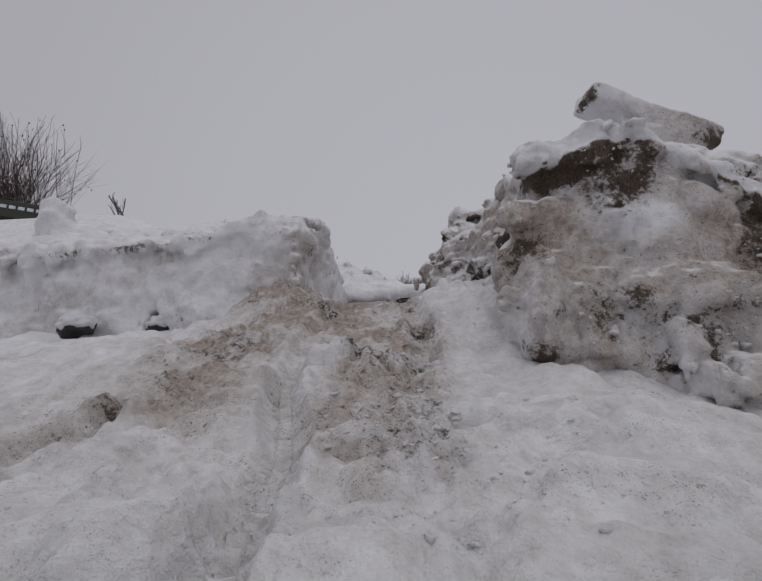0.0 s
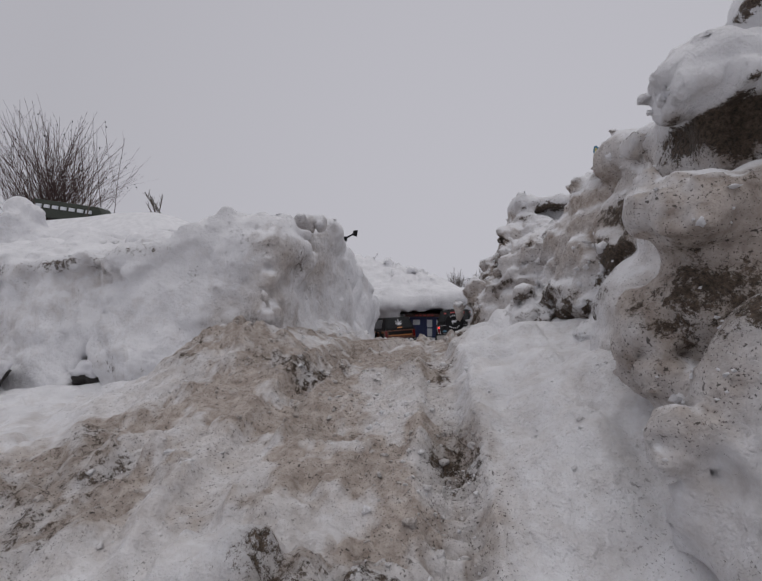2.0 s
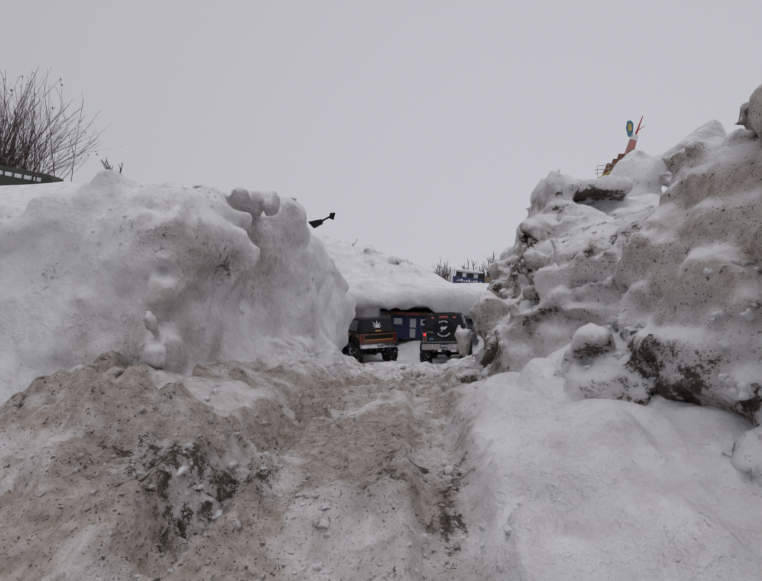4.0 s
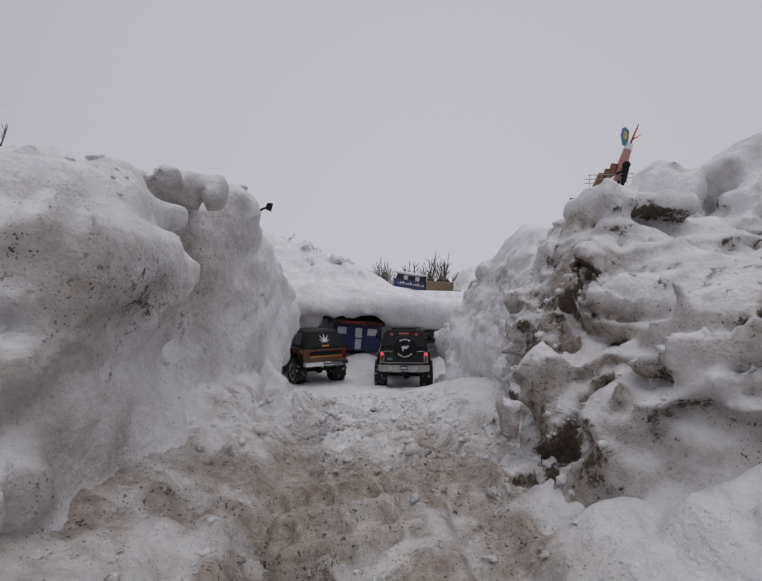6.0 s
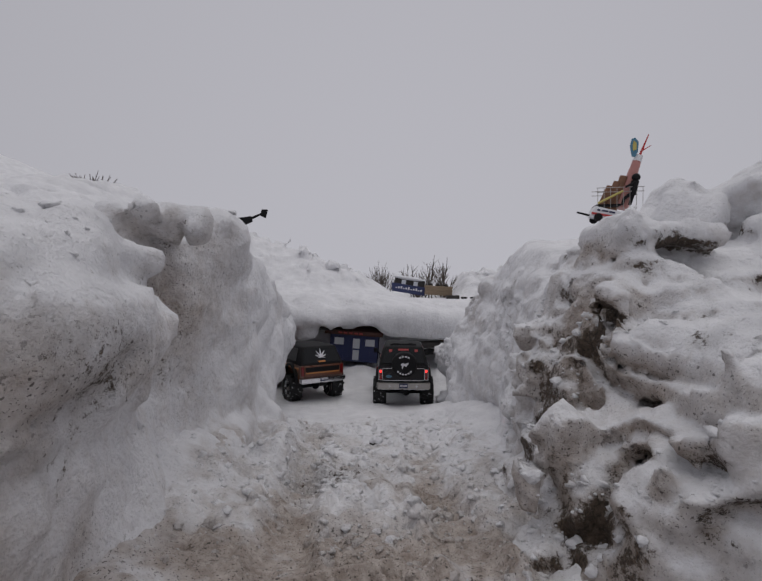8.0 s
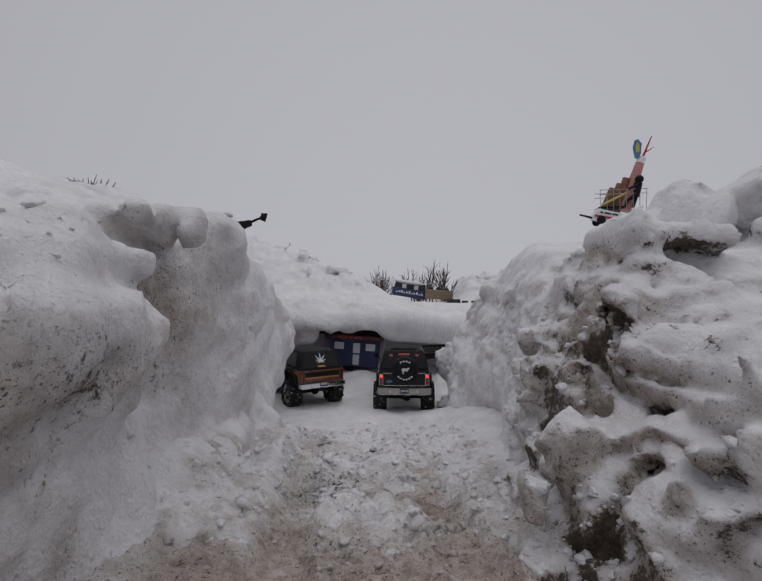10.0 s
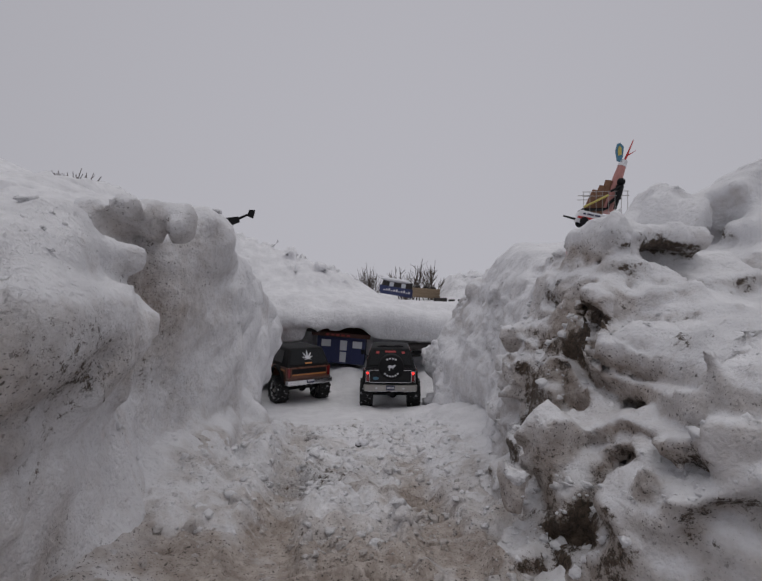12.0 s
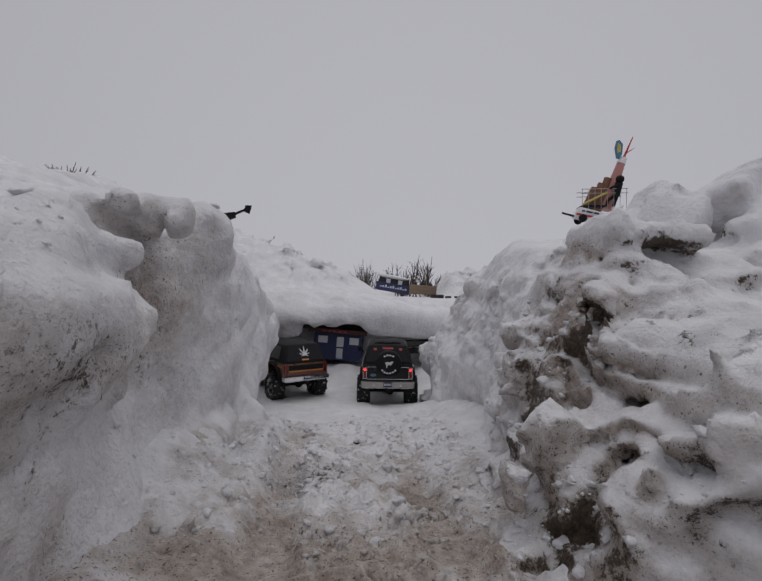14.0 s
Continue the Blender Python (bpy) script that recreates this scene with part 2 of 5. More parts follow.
def along(x, y, places):
    """The distance from a line of places on the ground, and how far along it the nearest point lies."""
    best, run, done = np.full(np.shape(x), 9.0), np.zeros(np.shape(x)), 0.0
    for (ax, ay), (bx, by) in zip(places, places[1:]):
        ln = math.hypot(bx - ax, by - ay)
        u = np.clip(((x - ax) * (bx - ax) + (y - ay) * (by - ay)) / ln ** 2, 0, 1)
        d = np.hypot(x - ax - u * (bx - ax), y - ay - u * (by - ay))
        run = np.where(d < best, done + u * ln, run)
        best = np.minimum(best, d)
        done += ln
    return best, run


# the middles of the tyre tracks: two up the lane, one turning off before the tall bank, one old and half filled
TRACKS = [([(-0.165, -0.95), (-0.165, -0.62), (-0.225, -0.30), (-0.19, 0.10), (-0.135, 0.5), (-0.135, 0.9), (-0.12, 1.9)], 0.030, 1.0),
          ([(0.075, -0.25), (0.085, 0.1), (0.075, 0.5), (0.085, 0.9), (0.14, 1.4), (0.16, 1.9)], 0.030, 1.0),
          ([(0.02, -0.40), (0.11, -0.60), (0.24, -0.72), (0.62, -0.80)], 0.034, 0.8),
          ([(-0.55, -0.66), (-0.44, -0.36), (-0.47, -0.05), (-0.62, 0.15)], 0.034, 0.6)]


def tracks(x, y):
    """How deep the tyre tracks lie, and the ribs of their treads."""
    deep, rib, berm = np.zeros(np.shape(x)), np.zeros(np.shape(x)), np.zeros(np.shape(x))
    for places, w, strong in TRACKS:
        d, run = along(x, y, places)
        g = strong * np.exp(-(d / w) ** 4) * (1 - 0.5 * sstep(0.95, 1.25, y))
        berm = np.maximum(berm, strong * np.exp(-((d - 1.45 * w) / (0.35 * w)) ** 2))
        rib = np.where(g > deep, np.sin(run * 260 + np.where(d < 0.4 * w, 1.6, 0)), rib)
        deep = np.maximum(deep, g)
    return deep, rib, berm * (1 - deep)


def zones(x, y):
    """The brown churned stretch, the trodden strip before it and the lane behind it, each 0 to 1."""
    right = 1 - sstep(0.09, 0.15, x + 0.02 * np.sin(9 * y) - 0.12 * sstep(0.55, 0.9, y))
    brown = sstep(-0.26, -0.02, y - 0.35 * x + 0.05 * np.sin(9 * x)) * (1 - sstep(0.62, 0.82, y)) * right * (1 - sstep(0.45, 0.72, -x + 0.10 * sstep(0.25, 0.5, y) + 0.20 * sstep(0.50, 0.66, y)))
    strip = np.exp(-(np.maximum(np.abs(x + 0.03 - 0.1 * (y + 0.4)) - 0.07, 0) / 0.05) ** 2) * sstep(-0.85, -0.6, y) * (1 - sstep(-0.22, -0.05, y))
    strip = np.maximum(strip, 0.75 * np.exp(-(((x + 0.45) / 0.17) ** 2 + ((y + 0.40) / 0.20) ** 2)))
    lane = sstep(0.55, 0.8, y) * (1 - sstep(1.35, 1.8, y)) * right * (1 - sstep(0.24, 0.32, -x))
    return brown, strip, lane


def calm_near(x, y):
    return np.exp(-np.maximum(np.hypot(x, y - 0.5) - 3, 0) * 0.4) * (1 - 0.8 * sstep(1.0, 1.75, y) * (1 - sstep(2.7, 3.0, y)))


def ground_surface(x, y):
    """The height of the trodden snow, with its clods, ruts and tread marks."""
    p = np.stack([x, y, 0 * x], 1)
    near = calm_near(x, y)
    brown, strip, lane = zones(x, y)
    deep, rib, berm = tracks(x, y)
    broken = sstep(-0.45, 0.15, fbm(p, 6, 3, 5))
    churn = np.clip(np.maximum(np.maximum(0.85 * brown, strip), 0.62 * lane) * (0.35 + 0.65 * broken), 0, 1)
    smooth = sstep(0.12, 0.2, x) * (1 - sstep(0.35, 0.5, y))
    lumpy = sstep(-0.35, 0.35, vnoise(p, 3.5, 17)) * (1 - 0.85 * smooth)
    soft = 0.020 * fbm(p, 4, 2, 1) + 0.014 * billow(p, 8, 2, 10, 0.5) + (0.004 + 0.011 * lumpy) * billow(p, 15, 2, 18, 0.5) + 0.003 * fbm(p, 40, 2, 3)
    soft = soft * (1 - 0.5 * brown) * (1 - 0.75 * np.exp(-(((x + 0.07) / 0.20) ** 2 + ((y - 0.52) / 0.16) ** 2)))
    clod = 0.013 * billow(p, 15, 3, 2, 0.6) + 0.011 * np.clip(fbm(p, 38, 3, 4), 0, 0.8) + 0.004 * np.clip(fbm(p, 80, 2, 7), 0, 0.8)
    worn = sstep(-0.3, 0.3, vnoise(p, 5, 7) + 0.15)
    z = ground_z(x, y) + near * (soft * (1 - 0.6 * deep) + 0.007 * berm + churn * (1 - 0.55 * deep) * clod)
    z = z - near * deep * (0.018 * worn + 0.006) + near * 0.010 * deep * rib * worn
    # a slab of brown ice with a square lattice pressed into it
    u, v = (x + 0.072) * 0.97 + (y - 0.600) * 0.25, (y - 0.600) * 0.97 - (x + 0.072) * 0.25
    inside = (1 - sstep(0.07, 0.085, np.abs(u))) * (1 - sstep(0.055, 0.07, np.abs(v)))
    cell = sstep(0.22, 0.45, np.abs(np.sin(u * 62))) * sstep(0.22, 0.45, np.abs(np.sin(v * 62)))
    flat = floor_z(y) + 0.016 - 0.018 * cell
    z = z * (1 - inside) + flat * inside
    far = np.hypot(x, y)
    return z + 0.006 * np.maximum(far - 30, 0) * fbm(p, 0.01, 2, 9), inside, churn


def ground_dirt_shade(x, y, ice, churn):
    """Brown melt water and grit on the trodden snow, with some shade painted in."""
    p = np.stack([x, y, 0 * x], 1)
    brown, strip, lane = zones(x, y)
    deep, _, _ = tracks(x, y)
    patch = sstep(-0.35, 0.55, fbm(p, 9, 5, 6, 0.7))
    stain = sstep(0.0, 0.8, fbm(p, 3, 4, 19))
    # the extra tone at the south end and in the brown also paints shade
    dirt_shade = 0.05 + 0.22 * (1 - sstep(0.0, 0.5, y)) + 0.22 * stain + brown * (0.24 + 0.14 * sstep(0.1, 0.35, y) + 0.58 * patch) + strip * (0.10 + 0.42 * patch) + lane * (0.10 + 0.36 * patch + 0.42 * deep) + 0.3 * ice
    mud_shade = churn * (0.40 * fbm(p, 10, 5, 8, 0.75) + (0.18 + 0.12 * sstep(0.1, 0.35, y)) * brown + 0.13 * strip + 0.04 * lane) * (1 - ice) + 0.10 * stain
    return dirt_shade, mud_shade


def build_ground():
    xs, ys = stretch(-400, -0.72, 0.6, 400, 0.0044), stretch(-400, -1.0, 1.5, 900, 0.0044)
    x, y = [a.ravel() for a in np.meshgrid(xs, ys, indexing="ij")]
    z, ice, churn = ground_surface(x, y)
    n, m = len(xs), len(ys)
    k = np.arange(n * m).reshape(n, m)
    faces = np.stack([k[:-1, :-1], k[1:, :-1], k[1:, 1:], k[:-1, 1:]], -1).reshape(-1, 4)
    me = mesh_of("ground", np.stack([x, y, z], 1), faces)
    dirt_shade, mud_shade = ground_dirt_shade(x, y, ice, churn)
    near = calm_near(x, y)
    paint(me, "dirt_shade", dirt_shade * near)
    paint(me, "mud_shade", mud_shade * near)
    me.materials.append(SNOW)
    return tagged(new("ground", me), "trampled old snow with tyre ruts and brown grit", "snow ground", kind="structure")


build_ground()


# ---- snow banks ----
def bank(name, label, sdf, rough, lo, hi, step, reach, dirty):
    verts, quads = surface(sdf, rough, lo, hi, step, reach)
    me = mesh_of(name, verts, quads)
    me.materials.append(SNOW)
    normals = normals_of(me)
    dirt_shade, mud_shade = dirty(verts, normals)
    paint(me, "dirt_shade", dirt_shade)
    paint(me, "mud_shade", mud_shade)
    SKINS[name] = (verts, normals)
    return tagged(new(name, me), label, "snow bank", kind="structure")


SKINS = {}


def slab_of(x, y, z, at, half, rx, ry, rz, r):
    """A signed distance to a tilted block with rounded edges."""
    m = pose(0, 0, 0, rx, ry, rz)
    u, v, w = x - at[0], y - at[1], z - at[2]
    q = [np.abs(m[0][k] * u + m[1][k] * v + m[2][k] * w) - half[k] for k in range(3)]
    out = np.sqrt(sum(np.maximum(a, 0) ** 2 for a in q))
    return out + np.minimum(np.maximum(np.maximum(q[0], q[1]), q[2]), 0) - r


def spots(p, places):
    """Stains with soft ragged outlines, each given by a centre, three radii and a strength."""
    total = np.zeros(len(p))
    for c, r, s in places:
        q = (p - np.array(c)) / np.array(r)
        k = np.nonzero((np.abs(q) < 2.6).all(1))[0]
        warp = np.stack([fbm(p[k], 16, 4, 81), fbm(p[k], 16, 4, 82), fbm(p[k], 16, 4, 83)], 1)
        total[k] += s * np.exp(-(((q[k] + 0.75 * warp)) ** 2).sum(1) ** 1.5)
    return total


def relief(table, ys, zs, y, z):
    """The place of a bank's lane side, from a plan of its profiles (a row for each y, a column for each height)."""
    z = np.clip(z, zs[0], zs[-1])
    total = 0
    for k, column in enumerate(zip(*table)):
        total = total + np.interp(y, ys, column) * np.interp(z, zs, [float(i == k) for i in range(len(zs))])
    return total


EAST_Y = [0.42, 0.55, 0.66, 0.74, 0.82, 0.92, 1.05, 1.3, 1.6, 1.85]
EAST_Z = [0.10, 0.18, 0.26, 0.34, 0.42, 0.50, 0.58, 0.66]
EAST_X = [(0.220, 0.250, 0.280, 0.320, 0.370, 0.430, 0.500, 0.600),
          (0.155, 0.190, 0.225, 0.270, 0.330, 0.410, 0.500, 0.600),
          (0.140, 0.160, 0.205, 0.290, 0.345, 0.420, 0.520, 0.620),
          (0.155, 0.190, 0.235, 0.275, 0.325, 0.420, 0.530, 0.630),
          (0.185, 0.215, 0.235, 0.255, 0.285, 0.335, 0.460, 0.600),
          (0.235, 0.250, 0.260, 0.275, 0.295, 0.330, 0.400, 0.500),
          (0.280, 0.285, 0.290, 0.305, 0.325, 0.360, 0.410, 0.500),
          (0.335, 0.335, 0.345, 0.360, 0.385, 0.410, 0.440, 0.490),
          (0.325, 0.330, 0.345, 0.370, 0.400, 0.430, 0.470, 0.550),
          (0.360, 0.365, 0.375, 0.395, 0.430, 0.470, 0.530, 0.600)]


def right_sdf(x, y, z):
    g = floor_z(y)
    x0 = np.interp(y, [-0.4, -0.08, 0.07, 0.25, 0.5], [0.325, 0.335, 0.285, 0.30, 0.22])
    lean = np.interp(y, [-0.3, -0.08, 0.07, 0.25, 0.45], [0.12, 0.15, 0.38, 0.38, 0.50])
    far = sstep(0.22, 0.44, y)
    side = 0.93 * ((1 - far) * (x0 + lean * (z - g)) + far * relief(EAST_X, EAST_Y, EAST_Z, y, z) - x)
    rim = 0.505 - 0.22 * sstep(0.62, 0.98, x) - 0.035 * (1 - sstep(0.36, 0.62, x))
    front = -0.27 + 0.36 * (z + 0.05) - y + 0.05 * np.sin(7 * x)
    # the soil under the crust is washed back, the ice below it swells
    front = front + 0.018 * np.exp(-((z - rim + 0.050) / 0.028) ** 2) - 0.030 * np.exp(-((z - 0.14) / 0.09) ** 2) * (0.6 + 0.4 * np.sin(11 * x + 1))
    edge = np.interp(y, [-0.3, -0.05, 0.10, 0.25, 0.40, 0.50, 0.56, 0.66, 0.74, 0.82, 0.92, 1.05, 1.15, 1.3, 1.5, 1.62, 1.75, 1.9, 2.0],
                     [0.48, 0.515, 0.49, 0.50, 0.495, 0.465, 0.445, 0.455, 0.475, 0.485, 0.520, 0.550, 0.560, 0.590, 0.635, 0.570, 0.47, 0.37, 0.31])
    top = edge + (0.16 * sstep(0.66, 0.92, x) - 0.10 * sstep(0.98, 1.35, x)) * sstep(0.12, 0.32, y) * (1 - sstep(0.42, 0.65, y))
    top = top - 0.22 * sstep(0.62, 0.98, x) * (1 - sstep(0.0, 0.25, y)) - 0.035 * (1 - sstep(0.36, 0.62, x)) * (1 - sstep(0.05, 0.2, y))
    top = top + 0.05 * sstep(0.5, 0.8, x) * sstep(0.5, 0.8, y) * (1 - sstep(0.95, 1.1, y))
    d = smax(smax(side, front, 0.05), z - top, 0.04)
    cap = smax(smax(side - 0.02, front - 0.024, 0.02), np.abs(z - top + 0.002) - 0.015, 0.02)
    d = smin(d, smax(cap, y - 0.30, 0.05), 0.012)
    d = smin(d, ball(x, y, z, (0.60, -0.125, 0.30), (0.105, 0.06, 0.06)), 0.02)
    d = smin(d, ball(x, y, z, (0.66, -0.30, -0.10), (0.10, 0.09, 0.07)), 0.03)
    # pillars and slots at the corner that faces the lane
    d = smin(d, ball(x, y, z, (0.345, -0.215, 0.04), (0.040, 0.045, 0.11)), 0.02)
    d = smin(d, ball(x, y, z, (0.335, -0.085, 0.16), (0.026, 0.032, 0.12)), 0.02)
    d = smax(d, -ball(x, y, z, (0.320, -0.150, 0.13), (0.035, 0.024, 0.07)), 0.015)
    d = smax(d, -ball(x, y, z, (0.290, 0.010, 0.24), (0.030, 0.024, 0.07)), 0.015)
    d = smax(d, -ball(x, y, z, (0.345, -0.190, -0.05), (0.05, 0.05, 0.022)), 0.015)
    d = smax(d, y - 2.02, 0.08)
    d = smax(d, x - 1.55 + 0.5 * (z - 0.3), 0.2)
    # the hat-like ledge on its neck, with a pit beside it
    d = smin(d, ball(x, y, z, (0.425, 0.930, 0.505), (0.085, 0.070, 0.058)), 0.02)
    d = smax(d, -ball(x, y, z, (0.455, 0.848, 0.532), (0.015, 0.020, 0.014)), 0.01)
    d = smin(d, slab_of(x, y, z, (0.425, 0.885, 0.566), (0.066, 0.042, 0.001), 5, -3, 8, 0.011), 0.006)
    d = smin(d, ball(x, y, z, (0.485, 0.935, 0.515), (0.060, 0.050, 0.050)), 0.02)
    # a snow-covered shelf with a hollow face under it
    d = smin(d, slab_of(x, y, z, (0.372, 0.782, 0.472), (0.060, 0.040, 0.002), 8, -4, -25, 0.014), 0.012)
    d = smax(d, -ball(x, y, z, (0.385, 0.735, 0.430), (0.055, 0.035, 0.022)), 0.015)
    d = smin(d, ball(x, y, z, (0.335, 0.715, 0.385), (0.050, 0.048, 0.050)), 0.02)
    d = smax(d, -ball(x, y, z, (0.335, 0.650, 0.335), (0.050, 0.045, 0.030)), 0.015)
    d = smax(d, -ball(x, y, z, (0.385, 0.590, 0.400), (0.045, 0.040, 0.024)), 0.015)
    # a thin leaning plate and the hole in the dirt beneath it
    d = smin(d, slab_of(x, y, z, (0.252, 0.680, 0.283), (0.045, 0.026, 0.002), 38, -24, 8, 0.012), 0.012)
    d = smax(d, -ball(x, y, z, (0.175, 0.655, 0.212), (0.026, 0.030, 0.036)), 0.012)
    # slabs leaning together on the crest
    d = smin(d, slab_of(x, y, z, (0.645, 1.105, 0.650), (0.048, 0.040, 0.005), 18, -42, 12, 0.013), 0.02)
    d = smin(d, slab_of(x, y, z, (0.708, 1.075, 0.668), (0.050, 0.045, 0.008), 12, 38, -10, 0.014), 0.02)
    d = smin(d, slab_of(x, y, z, (0.640, 1.030, 0.615), (0.018, 0.050, 0.050), 10, 22, 30, 0.012), 0.025)
    d = smin(d, slab_of(x, y, z, (0.790, 1.015, 0.665), (0.045, 0.040, 0.045), -10, -30, 15, 0.020), 0.02)
    d = smin(d, slab_of(x, y, z, (0.775, 0.905, 0.590), (0.050, 0.035, 0.040), 0, -34, -10, 0.022), 0.02)
    return d


def slab_sdf(x, y, z):
    plank = slab_of(x, y, z, (1.03, 0.42, 0.780), (0.235, 0.06, 0.020), 0, 24, 0, 0.016)
    return smin(plank, ball(x, y, z, (1.04, 0.45, 0.680), (0.22, 0.13, 0.12)), 0.03)


def right_all(x, y, z):
    d = smin(right_sdf(x, y, z), slab_sdf(x, y, z), 0.03)
    d = smax(d, -ball(x, y, z, (0.82, 0.37, 0.800), (0.09, 0.10, 0.035)), 0.02)
    # the cave near the lane and slots in the side
    d = smax(d, -ball(x, y, z, (0.33, 0.28, 0.17), (0.06, 0.09, 0.06)), 0.02)
    d = smax(d, -ball(x, y, z, (0.33, 0.69, 0.30), (0.06, 0.04, 0.028)), 0.02)
    d = smax(d, -ball(x, y, z, (0.42, 0.62, 0.33), (0.06, 0.045, 0.025)), 0.02)
    return d


def blocks(p, freq, seed, step, crease):
    """Broken lumps: each block a little proud or sunk, with creases between."""
    w = p + 0.03 * np.stack([vnoise(p, 9, seed), vnoise(p, 9, seed + 1), vnoise(p, 9, seed + 2)], 1)
    f1, f2, v = cells(w, freq, seed)
    edge = sstep(0.0, 0.30, f2 - f1)
    return -step * v * edge + crease * (1 - edge), v


def right_rough(p):
    face = 1 - sstep(-0.05, 0.2, p[:, 1])
    crest = sstep(0.50, 0.58, p[:, 2]) * sstep(0.8, 0.9, p[:, 1])
    plank = sstep(0.52, 0.68, p[:, 2]) * sstep(0.12, 0.25, p[:, 1]) * (1 - sstep(0.70, 0.80, p[:, 1]))
    hat = np.exp(-(((p[:, 0] - 0.425) / 0.12) ** 2 + ((p[:, 1] - 0.88) / 0.10) ** 2 + ((p[:, 2] - 0.545) / 0.065) ** 2))
    shelf = np.exp(-(((p[:, 0] - 0.33) / 0.13) ** 2 + ((p[:, 1] - 0.73) / 0.10) ** 2 + ((p[:, 2] - 0.37) / 0.14) ** 2))
    calm = (1 - 0.70 * crest) * (1 - 0.3 * face) * (1 - 0.92 * hat) * (1 - 0.25 * shelf) * (1 - 0.85 * plank)
    mask = sstep(-0.3, 0.25, vnoise(p, 6, 15)) * (1 - 0.75 * crest) * (1 - 0.9 * hat) * (1 - 0.85 * plank)
    lump, _ = blocks(p, 7.5, 16, 0.016, 0.010)
    back = sstep(0.92, 1.12, p[:, 1])
    lump = (lump - 0.022 * billow(p, 6.5, 2, 24, 0.5)) * (1 - 0.35 * back)
    small = -0.012 * billow(p, 18, 3, 17, 0.6) * (1 - 0.65 * back)
    swell = (-0.020 * billow(p, 4.5, 2, 27, 0.5) - (0.011 + 0.007 * (1 - sstep(0.15, 0.30, p[:, 2]))) * billow(p, 9, 2, 29, 0.5)) * face * (1 - plank)
    # ledges: each layer stands out at its top and is washed back at its foot
    h = p[:, 2] * 13 + 1.7 * vnoise(p, 4, 41) + 0.9 * vnoise(p, 10, 42) + 0.5 * vnoise(p, 24, 43)
    layer = sstep(0.30, 0.45, p[:, 1]) * (1 - 0.8 * sstep(0.88, 1.0, p[:, 1])) * (1 - sstep(0.50, 0.56, p[:, 2])) * (1 - 0.95 * hat) * sstep(-0.5, 0.2, vnoise(p, 5, 44))
    ledge = 0.028 * layer * (0.45 - (h - np.floor(h)))
    return ledge + calm * (0.020 * fbm(p, 5, 2, 11) + lump) + swell + mask * small - 0.005 * mask * billow(p, 45, 2, 13) + 0.002 * fbm(p, 80, 1, 14)


# soil of the pits and undersides, which also holds the shade painted there
EAST_SOIL_SHADE = [((0.385, 0.750, 0.440), (0.075, 0.045, 0.022), 0.60), ((0.335, 0.660, 0.335), (0.060, 0.050, 0.030), 0.55), ((0.178, 0.655, 0.212), (0.036, 0.036, 0.044), 0.75),
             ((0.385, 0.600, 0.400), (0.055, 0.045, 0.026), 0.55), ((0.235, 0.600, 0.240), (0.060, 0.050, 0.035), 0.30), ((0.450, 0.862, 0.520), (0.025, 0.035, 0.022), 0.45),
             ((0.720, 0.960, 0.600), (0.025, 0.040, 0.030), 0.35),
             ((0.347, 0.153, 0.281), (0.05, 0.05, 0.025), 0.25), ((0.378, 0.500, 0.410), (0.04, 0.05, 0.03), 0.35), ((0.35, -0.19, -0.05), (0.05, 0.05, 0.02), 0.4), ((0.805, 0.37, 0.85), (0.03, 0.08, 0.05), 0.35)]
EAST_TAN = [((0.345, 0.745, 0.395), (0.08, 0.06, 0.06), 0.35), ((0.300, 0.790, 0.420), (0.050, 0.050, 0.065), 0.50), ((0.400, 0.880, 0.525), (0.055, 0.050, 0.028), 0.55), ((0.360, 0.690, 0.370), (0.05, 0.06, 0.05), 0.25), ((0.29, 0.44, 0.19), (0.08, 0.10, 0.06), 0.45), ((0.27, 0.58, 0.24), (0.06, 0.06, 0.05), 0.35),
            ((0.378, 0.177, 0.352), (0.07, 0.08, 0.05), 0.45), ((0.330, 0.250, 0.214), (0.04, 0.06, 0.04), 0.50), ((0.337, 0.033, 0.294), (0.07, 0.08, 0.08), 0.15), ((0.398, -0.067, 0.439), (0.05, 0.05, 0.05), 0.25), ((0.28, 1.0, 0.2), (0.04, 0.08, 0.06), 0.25)]


